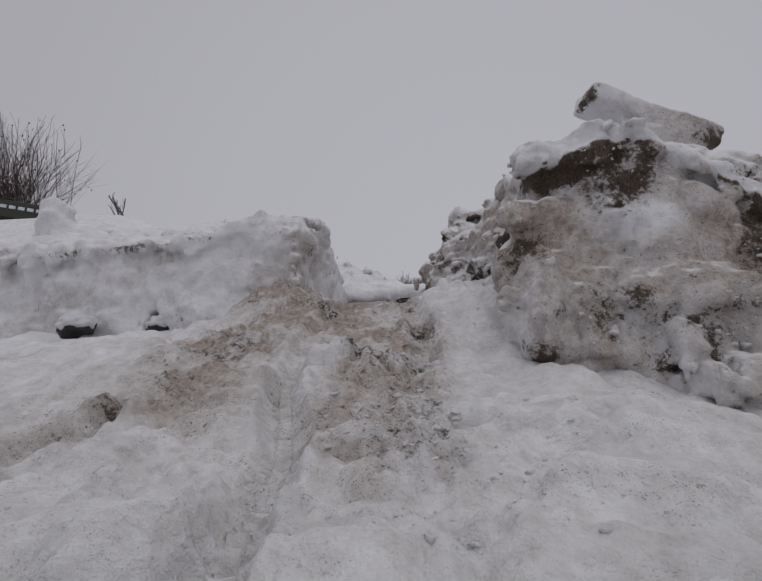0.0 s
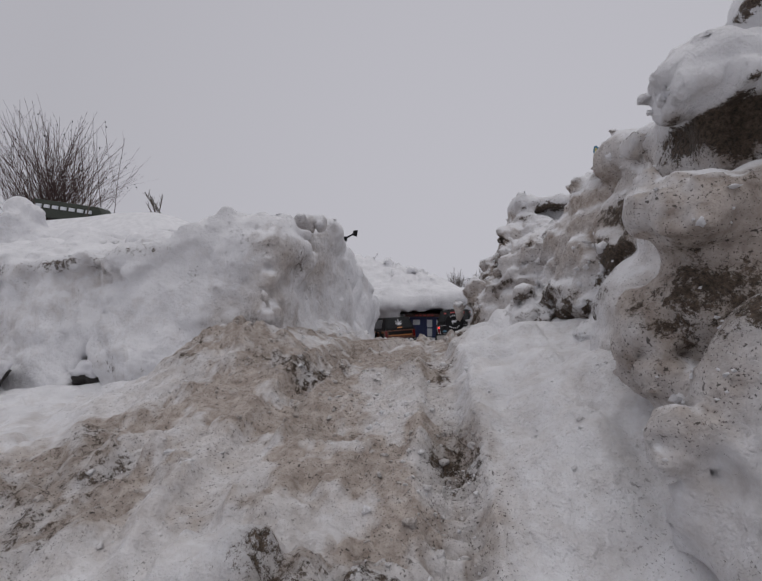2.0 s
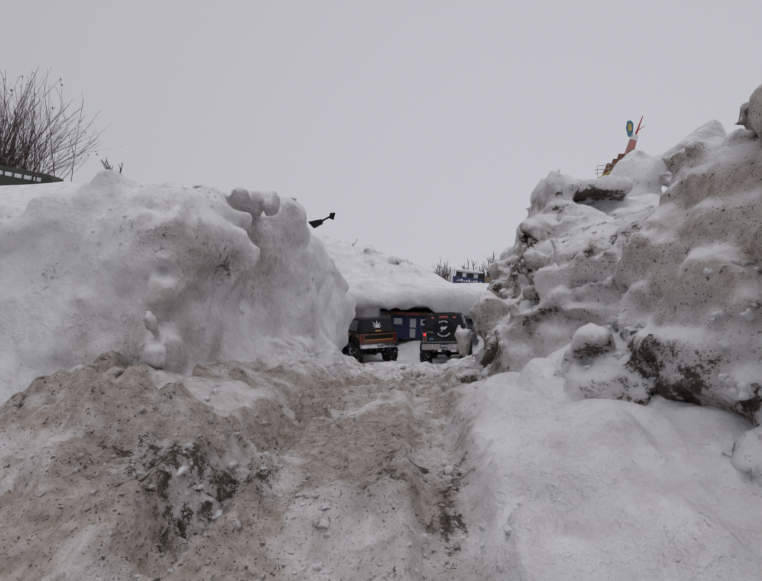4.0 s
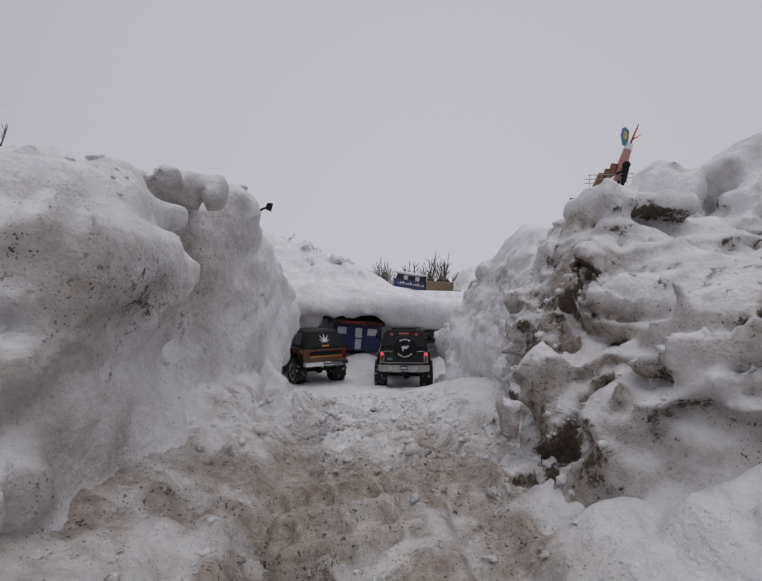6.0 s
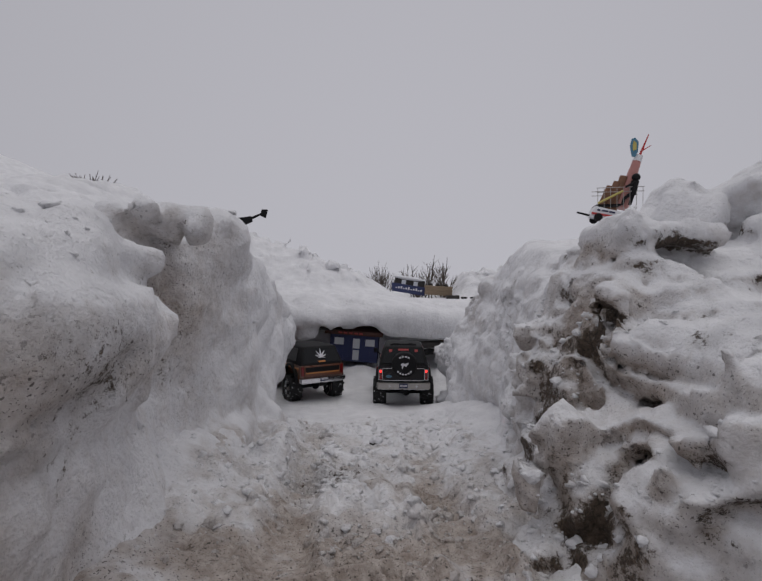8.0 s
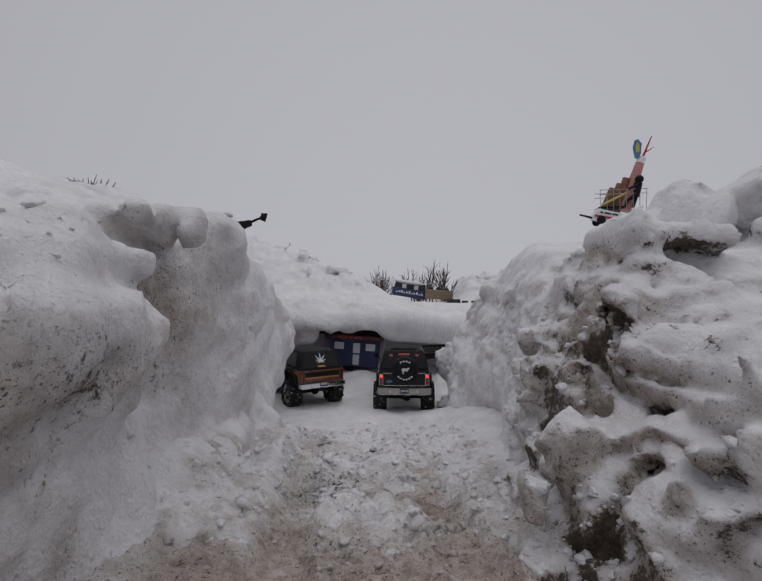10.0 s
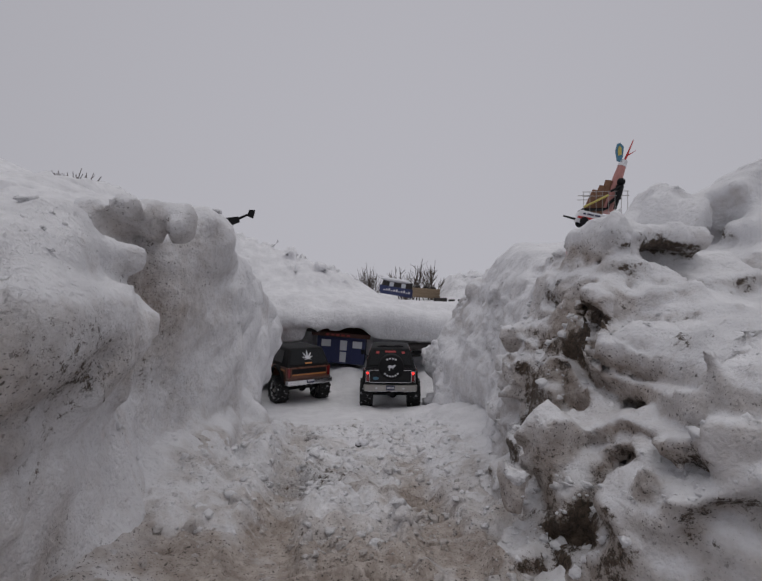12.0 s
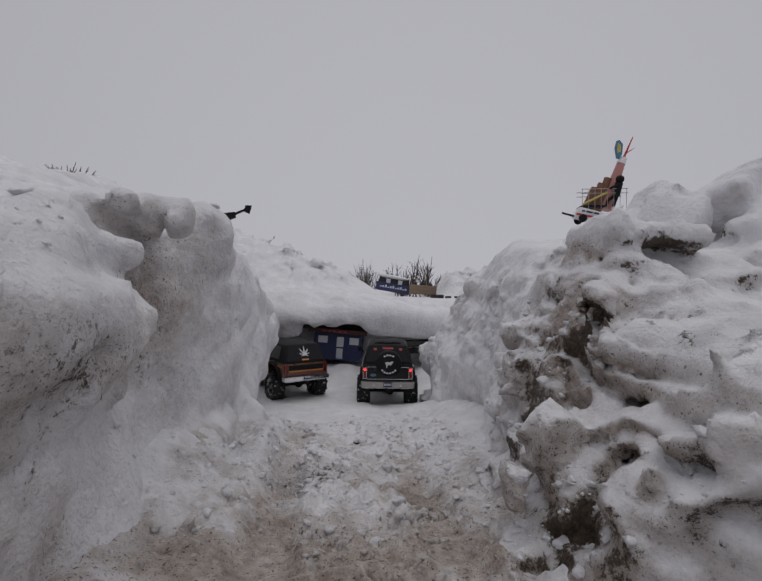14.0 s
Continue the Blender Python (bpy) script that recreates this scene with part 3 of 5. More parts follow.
def right_dirt_shade(p, n):
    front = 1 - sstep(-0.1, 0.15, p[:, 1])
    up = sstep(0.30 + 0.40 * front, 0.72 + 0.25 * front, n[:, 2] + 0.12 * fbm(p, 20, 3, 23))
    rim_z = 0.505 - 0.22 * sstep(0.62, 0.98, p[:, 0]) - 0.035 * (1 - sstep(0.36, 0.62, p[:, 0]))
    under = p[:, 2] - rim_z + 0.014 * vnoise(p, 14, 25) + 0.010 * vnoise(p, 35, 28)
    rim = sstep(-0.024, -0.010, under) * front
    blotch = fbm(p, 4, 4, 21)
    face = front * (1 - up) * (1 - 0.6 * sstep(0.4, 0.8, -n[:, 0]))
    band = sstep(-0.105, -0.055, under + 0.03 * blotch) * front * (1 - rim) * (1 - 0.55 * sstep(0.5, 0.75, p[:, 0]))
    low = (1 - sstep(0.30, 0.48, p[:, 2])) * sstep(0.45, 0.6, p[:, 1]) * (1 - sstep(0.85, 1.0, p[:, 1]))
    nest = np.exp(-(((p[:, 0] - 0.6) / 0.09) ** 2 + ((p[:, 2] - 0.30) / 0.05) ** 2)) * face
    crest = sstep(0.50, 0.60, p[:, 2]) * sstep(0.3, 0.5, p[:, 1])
    # down-facing faces coloured darker: grit, and shade painted under the ledges
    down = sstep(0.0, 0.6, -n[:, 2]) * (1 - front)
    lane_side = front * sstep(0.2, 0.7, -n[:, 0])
    dirt_shade = (1 - 0.85 * up) * (0.40 - 0.20 * crest + 0.42 * blotch + 0.20 * down) + (0.12 + 0.36 * sstep(0.10, 0.36, p[:, 2] + 0.05 * blotch)) * face + 0.24 * low * (1 - 0.45 * up) - 0.8 * nest
    dirt_shade = dirt_shade * (1 - rim) * (1 - 0.55 * sstep(0.90, 1.1, p[:, 1])) - 0.12 * lane_side
    mud_shade = (1 - 0.8 * up) * (0.07 - 0.16 * lane_side + 0.60 * fbm(p, 7, 5, 22, 0.65) + 0.30 * down) + 0.75 * band + 0.12 * low * (1 - 0.6 * up) + 0.08 * face - 0.5 * nest - 0.25 * crest
    mud_shade = mud_shade * (1 - 0.75 * sstep(0.90, 1.1, p[:, 1])) * (1 - rim)
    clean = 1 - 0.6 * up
    mud_shade = mud_shade + clean * (2.4 * spots(p, EAST_SOIL_SHADE) + 0.22 * spots(p, EAST_TAN))
    dirt_shade = dirt_shade + clean * (0.7 * spots(p, EAST_SOIL_SHADE) + 1.2 * spots(p, EAST_TAN))
    return dirt_shade, mud_shade


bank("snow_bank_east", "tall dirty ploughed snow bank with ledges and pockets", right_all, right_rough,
     (0.08, -0.50, -0.2), (1.9, 2.15, 1.05), 0.0085, 0.075, right_dirt_shade)


WEST_Y = [0.40, 0.55, 0.735, 0.775, 0.86, 0.96, 1.1, 1.4, 1.75]
WEST_Z = [0.10, 0.18, 0.26, 0.34, 0.40, 0.46, 0.52, 0.58]
WEST_X = [(-0.225, -0.270, -0.300, -0.318, -0.328, -0.330, -0.360, -0.420),
          (-0.220, -0.265, -0.295, -0.305, -0.298, -0.300, -0.320, -0.380),
          (-0.215, -0.262, -0.294, -0.300, -0.272, -0.284, -0.318, -0.380),
          (-0.215, -0.265, -0.305, -0.330, -0.350, -0.360, -0.375, -0.410),
          (-0.220, -0.280, -0.325, -0.345, -0.350, -0.352, -0.365, -0.390),
          (-0.240, -0.285, -0.310, -0.310, -0.305, -0.300, -0.290, -0.300),
          (-0.225, -0.250, -0.265, -0.265, -0.260, -0.260, -0.260, -0.275),
          (-0.245, -0.252, -0.256, -0.260, -0.260, -0.260, -0.265, -0.290),
          (-0.315, -0.285, -0.262, -0.252, -0.252, -0.255, -0.265, -0.290)]


def left_sdf(x, y, z):
    side = 0.93 * (x - relief(WEST_X, WEST_Y, WEST_Z, y, z))
    front = 0.42 - 0.22 * (x + 0.35) + 0.25 * (z - 0.15) - y
    edge = np.interp(y, [0.4, 0.55, 0.65, 0.75, 0.82, 0.90, 1.0, 1.1, 1.25, 1.45, 1.6, 1.8, 2.0, 2.3], [0.495, 0.53, 0.535, 0.53, 0.53, 0.585, 0.605, 0.60, 0.58, 0.56, 0.51, 0.43, 0.42, 0.45])
    behind = sstep(0.45, 0.75, -x)
    edge = edge * (1 - behind) + behind * np.interp(y, [0.4, 0.65, 0.85, 1.2, 1.6, 1.95, 2.3], [0.42, 0.47, 0.52, 0.60, 0.60, 0.55, 0.5])
    hill = 0.45 * sstep(0.35, 1.2, -x) * sstep(1.1, 2.6, y)
    top = edge + hill + 0.05 * sstep(0.5, 1.0, -x) * sstep(0.7, 1.0, y)
    d = smax(smax(side, front, 0.08), z - top, 0.055)
    d = smax(d, y - 3.3 + 0.6 * z, 0.2)
    d = smax(d, -2.6 - x + 0.8 * z, 0.2)
    d = smax(d, np.where(x > -0.5, y - 2.05, -1), 0.05)
    d = smin(d, ball(x, y, z, (-1.73, 1.22, 0.74), (0.10, 0.09, 0.15)), 0.06)
    d = smin(d, ball(x, y, z, (-1.50, 1.25, 0.66), (0.2, 0.1, 0.07)), 0.06)
    # knobs on the crest with a hollow between them
    d = smin(d, ball(x, y, z, (-0.290, 1.03, 0.585), (0.045, 0.060, 0.042)), 0.03)
    d = smin(d, ball(x, y, z, (-0.375, 0.91, 0.575), (0.055, 0.050, 0.030)), 0.03)
    d = smax(d, -ball(x, y, z, (-0.325, 0.965, 0.600), (0.030, 0.030, 0.022)), 0.02)
    # the crease behind the overhanging near lobe, and the scoop under it
    d = smax(d, -ball(x, y, z, (-0.340, 0.820, 0.480), (0.045, 0.030, 0.12)), 0.015)
    d = smax(d, -ball(x, y, z, (-0.268, 0.690, 0.320), (0.030, 0.070, 0.030)), 0.03)
    d = smax(d, -ball(x, y, z, (-0.235, 1.38, 0.42), (0.025, 0.035, 0.16)), 0.03)
    # lumps along its foot
    d = smin(d, ball(x, y, z, (-0.275, 1.02, 0.185), (0.045, 0.075, 0.050)), 0.03)
    d = smin(d, ball(x, y, z, (-0.235, 1.33, 0.135), (0.035, 0.060, 0.040)), 0.03)
    cap = smax(front - 0.03, np.abs(z - top) - 0.02, 0.02)
    d = smin(d, smax(smax(cap, x + 0.50, 0.05), y - 1.0, 0.05), 0.015)
    d = smax(d, -ball(x, y, z, (-0.86, 0.57, 0.13), (0.10, 0.09, 0.05)), 0.02)
    return d


def left_rough(p):
    mask = sstep(-0.1, 0.4, vnoise(p, 5, 35))
    back = sstep(0.82, 1.0, p[:, 1])
    rag = 0.010 * billow(p, 13, 2, 33, 0.5) * sstep(0.30, 0.36, p[:, 2]) * (1 - back)
    scoop = np.exp(-(((p[:, 1] - 0.72) / 0.22) ** 2 + ((p[:, 2] - 0.28) / 0.09) ** 2)) * sstep(-0.6, -0.5, p[:, 0])
    crest = sstep(0.53, 0.58, p[:, 2]) * back * sstep(-0.6, -0.5, p[:, 0])
    return (1 - 0.7 * scoop) * (1 - 0.55 * crest) * (0.016 * fbm(p, 4.0, 2, 31) - 0.014 * billow(p, 7.5, 2, 36, 0.55) - (0.003 + 0.006 * mask) * (1 - 0.6 * back) * billow(p, 20, 2, 37, 0.5) + 0.009 * fbm(p, 11, 2, 39) - rag) + 0.004 * fbm(p, 30, 2, 38)


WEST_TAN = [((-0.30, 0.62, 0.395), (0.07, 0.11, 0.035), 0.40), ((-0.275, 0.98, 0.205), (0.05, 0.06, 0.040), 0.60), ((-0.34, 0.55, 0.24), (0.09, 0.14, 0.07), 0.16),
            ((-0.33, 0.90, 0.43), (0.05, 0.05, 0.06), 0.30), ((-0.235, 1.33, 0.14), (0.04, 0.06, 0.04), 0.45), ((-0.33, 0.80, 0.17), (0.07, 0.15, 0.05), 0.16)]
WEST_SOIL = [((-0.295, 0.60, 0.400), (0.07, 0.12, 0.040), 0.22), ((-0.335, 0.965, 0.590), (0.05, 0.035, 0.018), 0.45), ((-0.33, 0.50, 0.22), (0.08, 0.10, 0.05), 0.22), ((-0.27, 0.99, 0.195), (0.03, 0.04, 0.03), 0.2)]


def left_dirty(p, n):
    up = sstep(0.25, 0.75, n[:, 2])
    dirt_shade = (1 - 0.8 * up) * (0.20 + 0.52 * fbm(p, 4, 4, 41)) + 0.03
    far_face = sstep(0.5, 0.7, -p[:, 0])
    # a darker level strip along the far wall, just below its crust
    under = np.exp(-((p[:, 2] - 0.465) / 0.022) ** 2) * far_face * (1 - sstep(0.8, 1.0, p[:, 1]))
    dirt_shade = dirt_shade * (1 - 0.4 * far_face)
    dirt_shade = dirt_shade * (1 - 0.6 * sstep(0.85, 1.15, p[:, 1])) + spots(p, WEST_TAN)
    mud_shade = (1 - up) * (-0.01 - 0.10 * far_face + 0.36 * fbm(p, 7, 5, 42, 0.6)) * (1 - 0.7 * sstep(0.9, 1.1, p[:, 1])) + 0.45 * under + spots(p, WEST_SOIL)
    return dirt_shade, mud_shade


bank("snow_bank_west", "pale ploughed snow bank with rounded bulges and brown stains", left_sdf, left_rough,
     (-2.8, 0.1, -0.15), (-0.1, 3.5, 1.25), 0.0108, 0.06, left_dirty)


def back_sdf(x, y, z):
    hill = np.interp(x, [-2.2, -0.6, -0.27, 0.26, 0.42, 3.0], [0.55, 0.40, 0.29, 0.10, 0.0, 0.0])
    top = np.interp(x, [-0.4, 0.8], [0.455, 0.405]) + hill * sstep(2.9, 3.6, y) - hill * sstep(3.7, 4.6, y) + 0.26 * sstep(1.02, 1.30, x) * sstep(4.2, 4.6, y)
    d = smax(0.86 * (2.50 + 0.06 * np.sin(3 * x) + 0.55 * (z - 0.30) - y), z - top, 0.10)
    d = smax(d, y - 5.7 + z, 0.3)
    d = smax(d, np.abs(x - 0.2) - 2.6 + z, 0.3)
    d = smin(d, ball(x, y, z, (0.54, 2.60, 0.30), (0.18, 0.09, 0.07)), 0.05)
    d = smin(d, ball(x, y, z, (0.30, 2.55, 0.34), (0.16, 0.07, 0.06)), 0.06)
    hole = np.maximum(np.maximum(np.maximum(x - 0.72, -0.42 - x), y - 2.92), z - 0.287 + 0.055 * sstep(0.12, 0.22, x) + 0.02 * sstep(0.3, 0.5, x))
    return smin(smax(d, -hole, 0.05), ball(x, y, z, (-0.235, 2.63, 0.255), (0.085, 0.07, 0.05)), 0.03)


def back_rough(p):
    return 0.012 * fbm(p, 4.0, 2, 51) - (0.012 + 0.03 * sstep(3.0, 3.4, p[:, 1])) * billow(p, 10, 3, 52) * np.clip(sstep(0.4, 0.7, np.abs(p[:, 0] - 0.7)), 0, 1)


def back_dirty(p, n):
    return 0.02 + 0.08 * fbm(p, 3, 3, 61), 0 * p[:, 0]


bank("snow_bank_north", "deep clean snow lying over a sheltered hollow", back_sdf, back_rough,
     (-2.6, 2.3, -0.1), (3.0, 5.7, 1.1), 0.022, 0.08, back_dirty)


# ---- mesh helpers ----
def part(name, bm, material, parent=None, label="", smooth=None, at=None):
    me = bpy.data.meshes.new(name)
    bmesh.ops.recalc_face_normals(bm, faces=bm.faces)
    bm.to_mesh(me)
    bm.free()
    if smooth is not None:
        me.polygons.foreach_set("use_smooth", np.ones(len(me.polygons), bool))
        me.set_sharp_from_angle(angle=radians(smooth))
    me.materials.append(material)
    ob = new(name, me)
    if parent:
        ob.parent = parent
    if at is not None:
        ob.matrix_basis = at
    if label:
        tagged(ob, label)
    return ob


def thing(name, label, category, m, group=""):
    ob = new(name)
    ob.matrix_basis = m
    return tagged(ob, label, category, group)


def hull(points, bevel=0.0, seg=2):
    bm = bmesh.new()
    for p in points:
        bm.verts.new(p)
    bmesh.ops.convex_hull(bm, input=bm.verts)
    bmesh.ops.dissolve_limit(bm, angle_limit=0.02, verts=bm.verts, edges=bm.edges)
    if bevel:
        bmesh.ops.bevel(bm, geom=list(bm.edges), offset=bevel, segments=seg, affect="EDGES", profile=0.6)
    return bm


def box(lo, hi, bevel=0.0, seg=2):
    return hull([(x, y, z) for x in (lo[0], hi[0]) for y in (lo[1], hi[1]) for z in (lo[2], hi[2])], bevel, seg)


def prism(outline, y0, y1, plane="xz", bevel=0.0):
    """An outline given in two axes, drawn out along the third."""
    put = {"xz": lambda a, b, c: (a, c, b), "yz": lambda a, b, c: (c, a, b), "xy": lambda a, b, c: (a, b, c)}[plane]
    bm = bmesh.new()
    f = bm.faces.new([bm.verts.new(put(a, b, y0)) for a, b in outline])
    new_geom = bmesh.ops.extrude_face_region(bm, geom=[f])["geom"]
    shift = Vector(put(0, 0, y1 - y0))
    bmesh.ops.translate(bm, verts=[v for v in new_geom if isinstance(v, bmesh.types.BMVert)], vec=shift)
    if bevel:
        bmesh.ops.bevel(bm, geom=list(bm.edges), offset=bevel, segments=2, affect="EDGES", profile=0.6)
    return bm


def lathe(profile, n=32, axis="x"):
    """A profile of (radius, along) turned round an axis."""
    bm = bmesh.new()
    rings = []
    for k in range(n):
        a = 2 * math.pi * k / n
        c, s = math.cos(a), math.sin(a)
        rings.append([bm.verts.new({"x": (h, r * c, r * s), "y": (r * c, h, r * s), "z": (r * c, r * s, h)}[axis]) for r, h in profile])
    for k in range(n):
        a, b = rings[k], rings[(k + 1) % n]
        for i in range(len(profile) - 1):
            bm.faces.new((a[i], b[i], b[i + 1], a[i + 1]))
    bmesh.ops.remove_doubles(bm, verts=bm.verts, dist=1e-6)
    return bm


def rod(a, b, r0, r1=None, n=8, bm=None):
    a, b = Vector(a), Vector(b)
    r1 = r0 if r1 is None else r1
    bm = bm or bmesh.new()
    m = Matrix.Translation((a + b) / 2) @ (b - a).to_track_quat("Z", "Y").to_matrix().to_4x4()
    bmesh.ops.create_cone(bm, cap_ends=True, segments=n, radius1=r0, radius2=max(r1, 1e-5), depth=(b - a).length, matrix=m)
    return bm


def add_box(bm, lo, hi, m=None):
    at = Matrix.Translation([(p + q) / 2 for p, q in zip(lo, hi)]) @ Matrix.Diagonal([q - p for p, q in zip(lo, hi)] + [1])
    bmesh.ops.create_cube(bm, size=1, matrix=m @ at if m else at)
    return bm


# ---- materials of the things ----
BLACK = plain("black_gloss_paint", (0.008, 0.008, 0.009), 0.3, grain=0.3, spec=0.35)
MATT = plain("matt_black_plastic", (0.009, 0.009, 0.010), 0.7, grain=0.3, spec=0.2)
TINT = plain("tinted_glass", (0.006, 0.007, 0.008), 0.12, grain=0.1, bump=0.0, spec=0.3)
CHROME = plain("chrome", (0.72, 0.72, 0.74), 0.18, 1.0, grain=0.05, bump=0.03)
BRUSHED = plain("brushed_steel", (0.42, 0.40, 0.38), 0.42, 1.0, grain=0.2, scale=120)
WHITE = plain("white_print", (0.62, 0.62, 0.65), 0.6, grain=0.05)
PLATE = plain("dark_blue_plate", (0.02, 0.025, 0.07), 0.4)
STICKER = plain("faded_red_sticker", (0.40, 0.05, 0.05), 0.5)
BROWN = plain("copper_brown_paint", (0.13, 0.045, 0.022), 0.3, grain=0.2, coat=0.5)
ORANGE = plain("orange_stripe", (0.52, 0.20, 0.05), 0.4)
NAVY = plain("navy_painted_wood", (0.028, 0.038, 0.115), 0.6, grain=0.25, scale=40)
RUST = plain("red_brown_wood", (0.085, 0.032, 0.024), 0.7, grain=0.35, scale=50, bump=0.4, depth=0.002)
DARKWOOD = plain("wet_dark_wood", (0.022, 0.018, 0.016), 0.6, grain=0.4, scale=50, bump=0.5, depth=0.003)
TANWOOD = plain("weathered_tan_wood", (0.24, 0.18, 0.12), 0.75, grain=0.3, scale=60, bump=0.4, depth=0.002)
PANE = plain("milky_window_pane", (0.62, 0.64, 0.68), 0.25, grain=0.06)
BARK = plain("thin_red_brown_bark", (0.075, 0.045, 0.042), 0.8, grain=0.35, scale=30)
GREYBARK = plain("grey_brown_bark", (0.09, 0.07, 0.058), 0.8, grain=0.35, scale=30)
OLIVE = plain("dark_olive_paint", (0.035, 0.042, 0.030), 0.6, grain=0.3)
PINK = plain("faded_pink_plastic", (0.44, 0.20, 0.18), 0.45, grain=0.12)
RED = plain("red_plastic", (0.45, 0.03, 0.03), 0.4)
SKYBLUE = plain("light_blue_foil", (0.07, 0.19, 0.28), 0.35)
YELLOW = plain("yellow_foil", (0.48, 0.40, 0.11), 0.4)
LOG = plain("brown_cardboard", (0.20, 0.10, 0.06), 0.8, grain=0.3)
BODYWHITE = plain("white_plastic", (0.68, 0.68, 0.70), 0.35, grain=0.05)


def lens_material(name, colour, power):
    k = Nodes(name)
    n = k.noise(220, 2)
    k.set(Base_Color=k.mix(n, tuple(v * 0.7 for v in colour), colour), Roughness=0.18, Emission_Color=k.mix(n, tuple(v * 0.8 for v in colour), colour), Emission_Strength=power)
    return k.m


LENS = plain("dark_red_lens", (0.16, 0.008, 0.010), 0.2, coat=0.6)
LIT = lens_material("lit_red_lens", (1.0, 0.035, 0.03), 2.2)


def rubber_material(name, bare):
    """Black rubber or plastic with packed snow in its hollows."""
    k = Nodes(name)
    n = k.noise(70, 5, 0.6)
    snow = k.ramp(n, [(bare, 0.0), (bare + 0.06, 1.0)])
    k.set(Base_Color=k.mix(snow, (0.011, 0.011, 0.012), (0.66, 0.66, 0.69)), Roughness=k.ramp(snow, [(0.0, 0.75), (1.0, 0.6)]))
    k.bump((k.noise(300, 3), 0.3, 0.001), (snow, 0.5, 0.002))
    return k.m


RUBBER = rubber_material("tyre_rubber", 0.60)
RIM = rubber_material("snowy_rim", 0.50)


# ---- model trucks ----
TYRE_R, TYRE_W, BASE = 0.062, 0.054, 0.312


def tyre_mesh():
    w = TYRE_W / 2
    bm = lathe([(0.036, -w * 0.75), (0.046, -w), (0.055, -w * 0.96), (0.0585, -w * 0.8), (0.0590, 0), (0.0585, w * 0.8), (0.055, w * 0.96), (0.046, w), (0.036, w * 0.75), (0.036, -w * 0.75)], 40)
    for k in range(24):
        for side in (-1, 1):
            turn = Matrix.Rotation(2 * math.pi * (k + 0.25 * side) / 24, 4, "X") @ Matrix.Rotation(side * 0.28, 4, "Z")
            long = 0.024 if k % 2 else 0.019
            x0, x1 = sorted((side * 0.003, side * (0.003 + long)))
            add_box(bm, (x0, -0.0042, 0.057), (x1, 0.0042, 0.0625), turn)
    return bm


def rim_mesh():
    w = TYRE_W / 2
    return lathe([(0.0, w * 0.55), (0.008, w * 0.6), (0.010, w * 0.3), (0.022, w * 0.15), (0.030, w * 0.3), (0.034, w * 0.75), (0.037, w * 0.8), (0.037, -w * 0.75), (0.030, -w * 0.6), (0.0, -w * 0.6)], 28)


def hub_mesh():
    bm = lathe([(0.0, TYRE_W * 0.42), (0.006, TYRE_W * 0.42), (0.007, TYRE_W * 0.2), (0.0, TYRE_W * 0.2)], 12)
    for k in range(6):
        a = k * math.pi / 3
        rod((0.004, 0.015 * math.cos(a), 0.015 * math.sin(a)), (0.010, 0.015 * math.cos(a), 0.015 * math.sin(a)), 0.0018, n=6, bm=bm)
    return bm


WHEELS = {}


def wheel(truck, x, y, side):
    """A wheel with its hub, tyre and rim; all wheels share three meshes."""
    turn = Matrix.Translation((x, y, TYRE_R)) @ (Matrix.Rotation(math.pi, 4, "Z") if side < 0 else Matrix.Identity(4))
    if not WHEELS:
        h = part("wheel", hub_mesh(), BRUSHED, truck, smooth=40)
        t = part("tyre", tyre_mesh(), RUBBER, h, "chunky black off-road tyre packed with snow", smooth=35)
        r = part("rim", rim_mesh(), RIM, h, "rim caked in snow", smooth=35)
        WHEELS.update(hub=h.data, tyre=t.data, rim=r.data)
    else:
        h, t, r = new("wheel", WHEELS["hub"]), new("tyre", WHEELS["tyre"]), new("rim", WHEELS["rim"])
        h.parent, t.parent, r.parent = truck, h, h
        tagged(t, "chunky black off-road tyre packed with snow"), tagged(r, "rim caked in snow")
    h.matrix_basis = turn @ Matrix.Rotation(x * 7 + y * 5, 4, "X")
    return h


SNOWCAP = plain("packed_snow", (0.66, 0.66, 0.69), 0.6, grain=0.12, scale=90, bump=0.5, depth=0.003)


def arch(y, n=9, r=0.072, z=0.075):
    return [(y + r * math.cos(a), z + r * 0.95 * math.sin(a)) for a in np.linspace(math.pi, 0, n)]


def running_gear(truck):
    for y in (0, BASE):
        for side in (-1, 1):
            wheel(truck, side * (0.125 - TYRE_W / 2), y, side)
        bm = rod((-0.09, y, TYRE_R), (0.09, y, TYRE_R), 0.007, n=10)
        bmesh.ops.create_uvsphere(bm, u_segments=12, v_segments=8, radius=0.018, matrix=Matrix.Translation((0.012, y, TYRE_R)))
        part("axle", bm, MATT, truck, smooth=40)
        for side in (-1, 1):
            bm = rod((side * 0.062, y, 0.062), (side * 0.055, y + 0.02, 0.120), 0.007, n=10)
            for k in range(6):
                z = 0.070 + 0.007 * k
                rod((side * 0.0615, y + 0.003 * k, z), (side * 0.0613, y + 0.003 * k + 0.001, z + 0.003), 0.0105, n=10, bm=bm)
            part("shock_absorber", bm, BRUSHED, truck, smooth=40)
    part("chassis_rail", box((-0.04, -0.07, 0.083), (0.04, BASE + 0.09, 0.098), 0.003), MATT, truck)


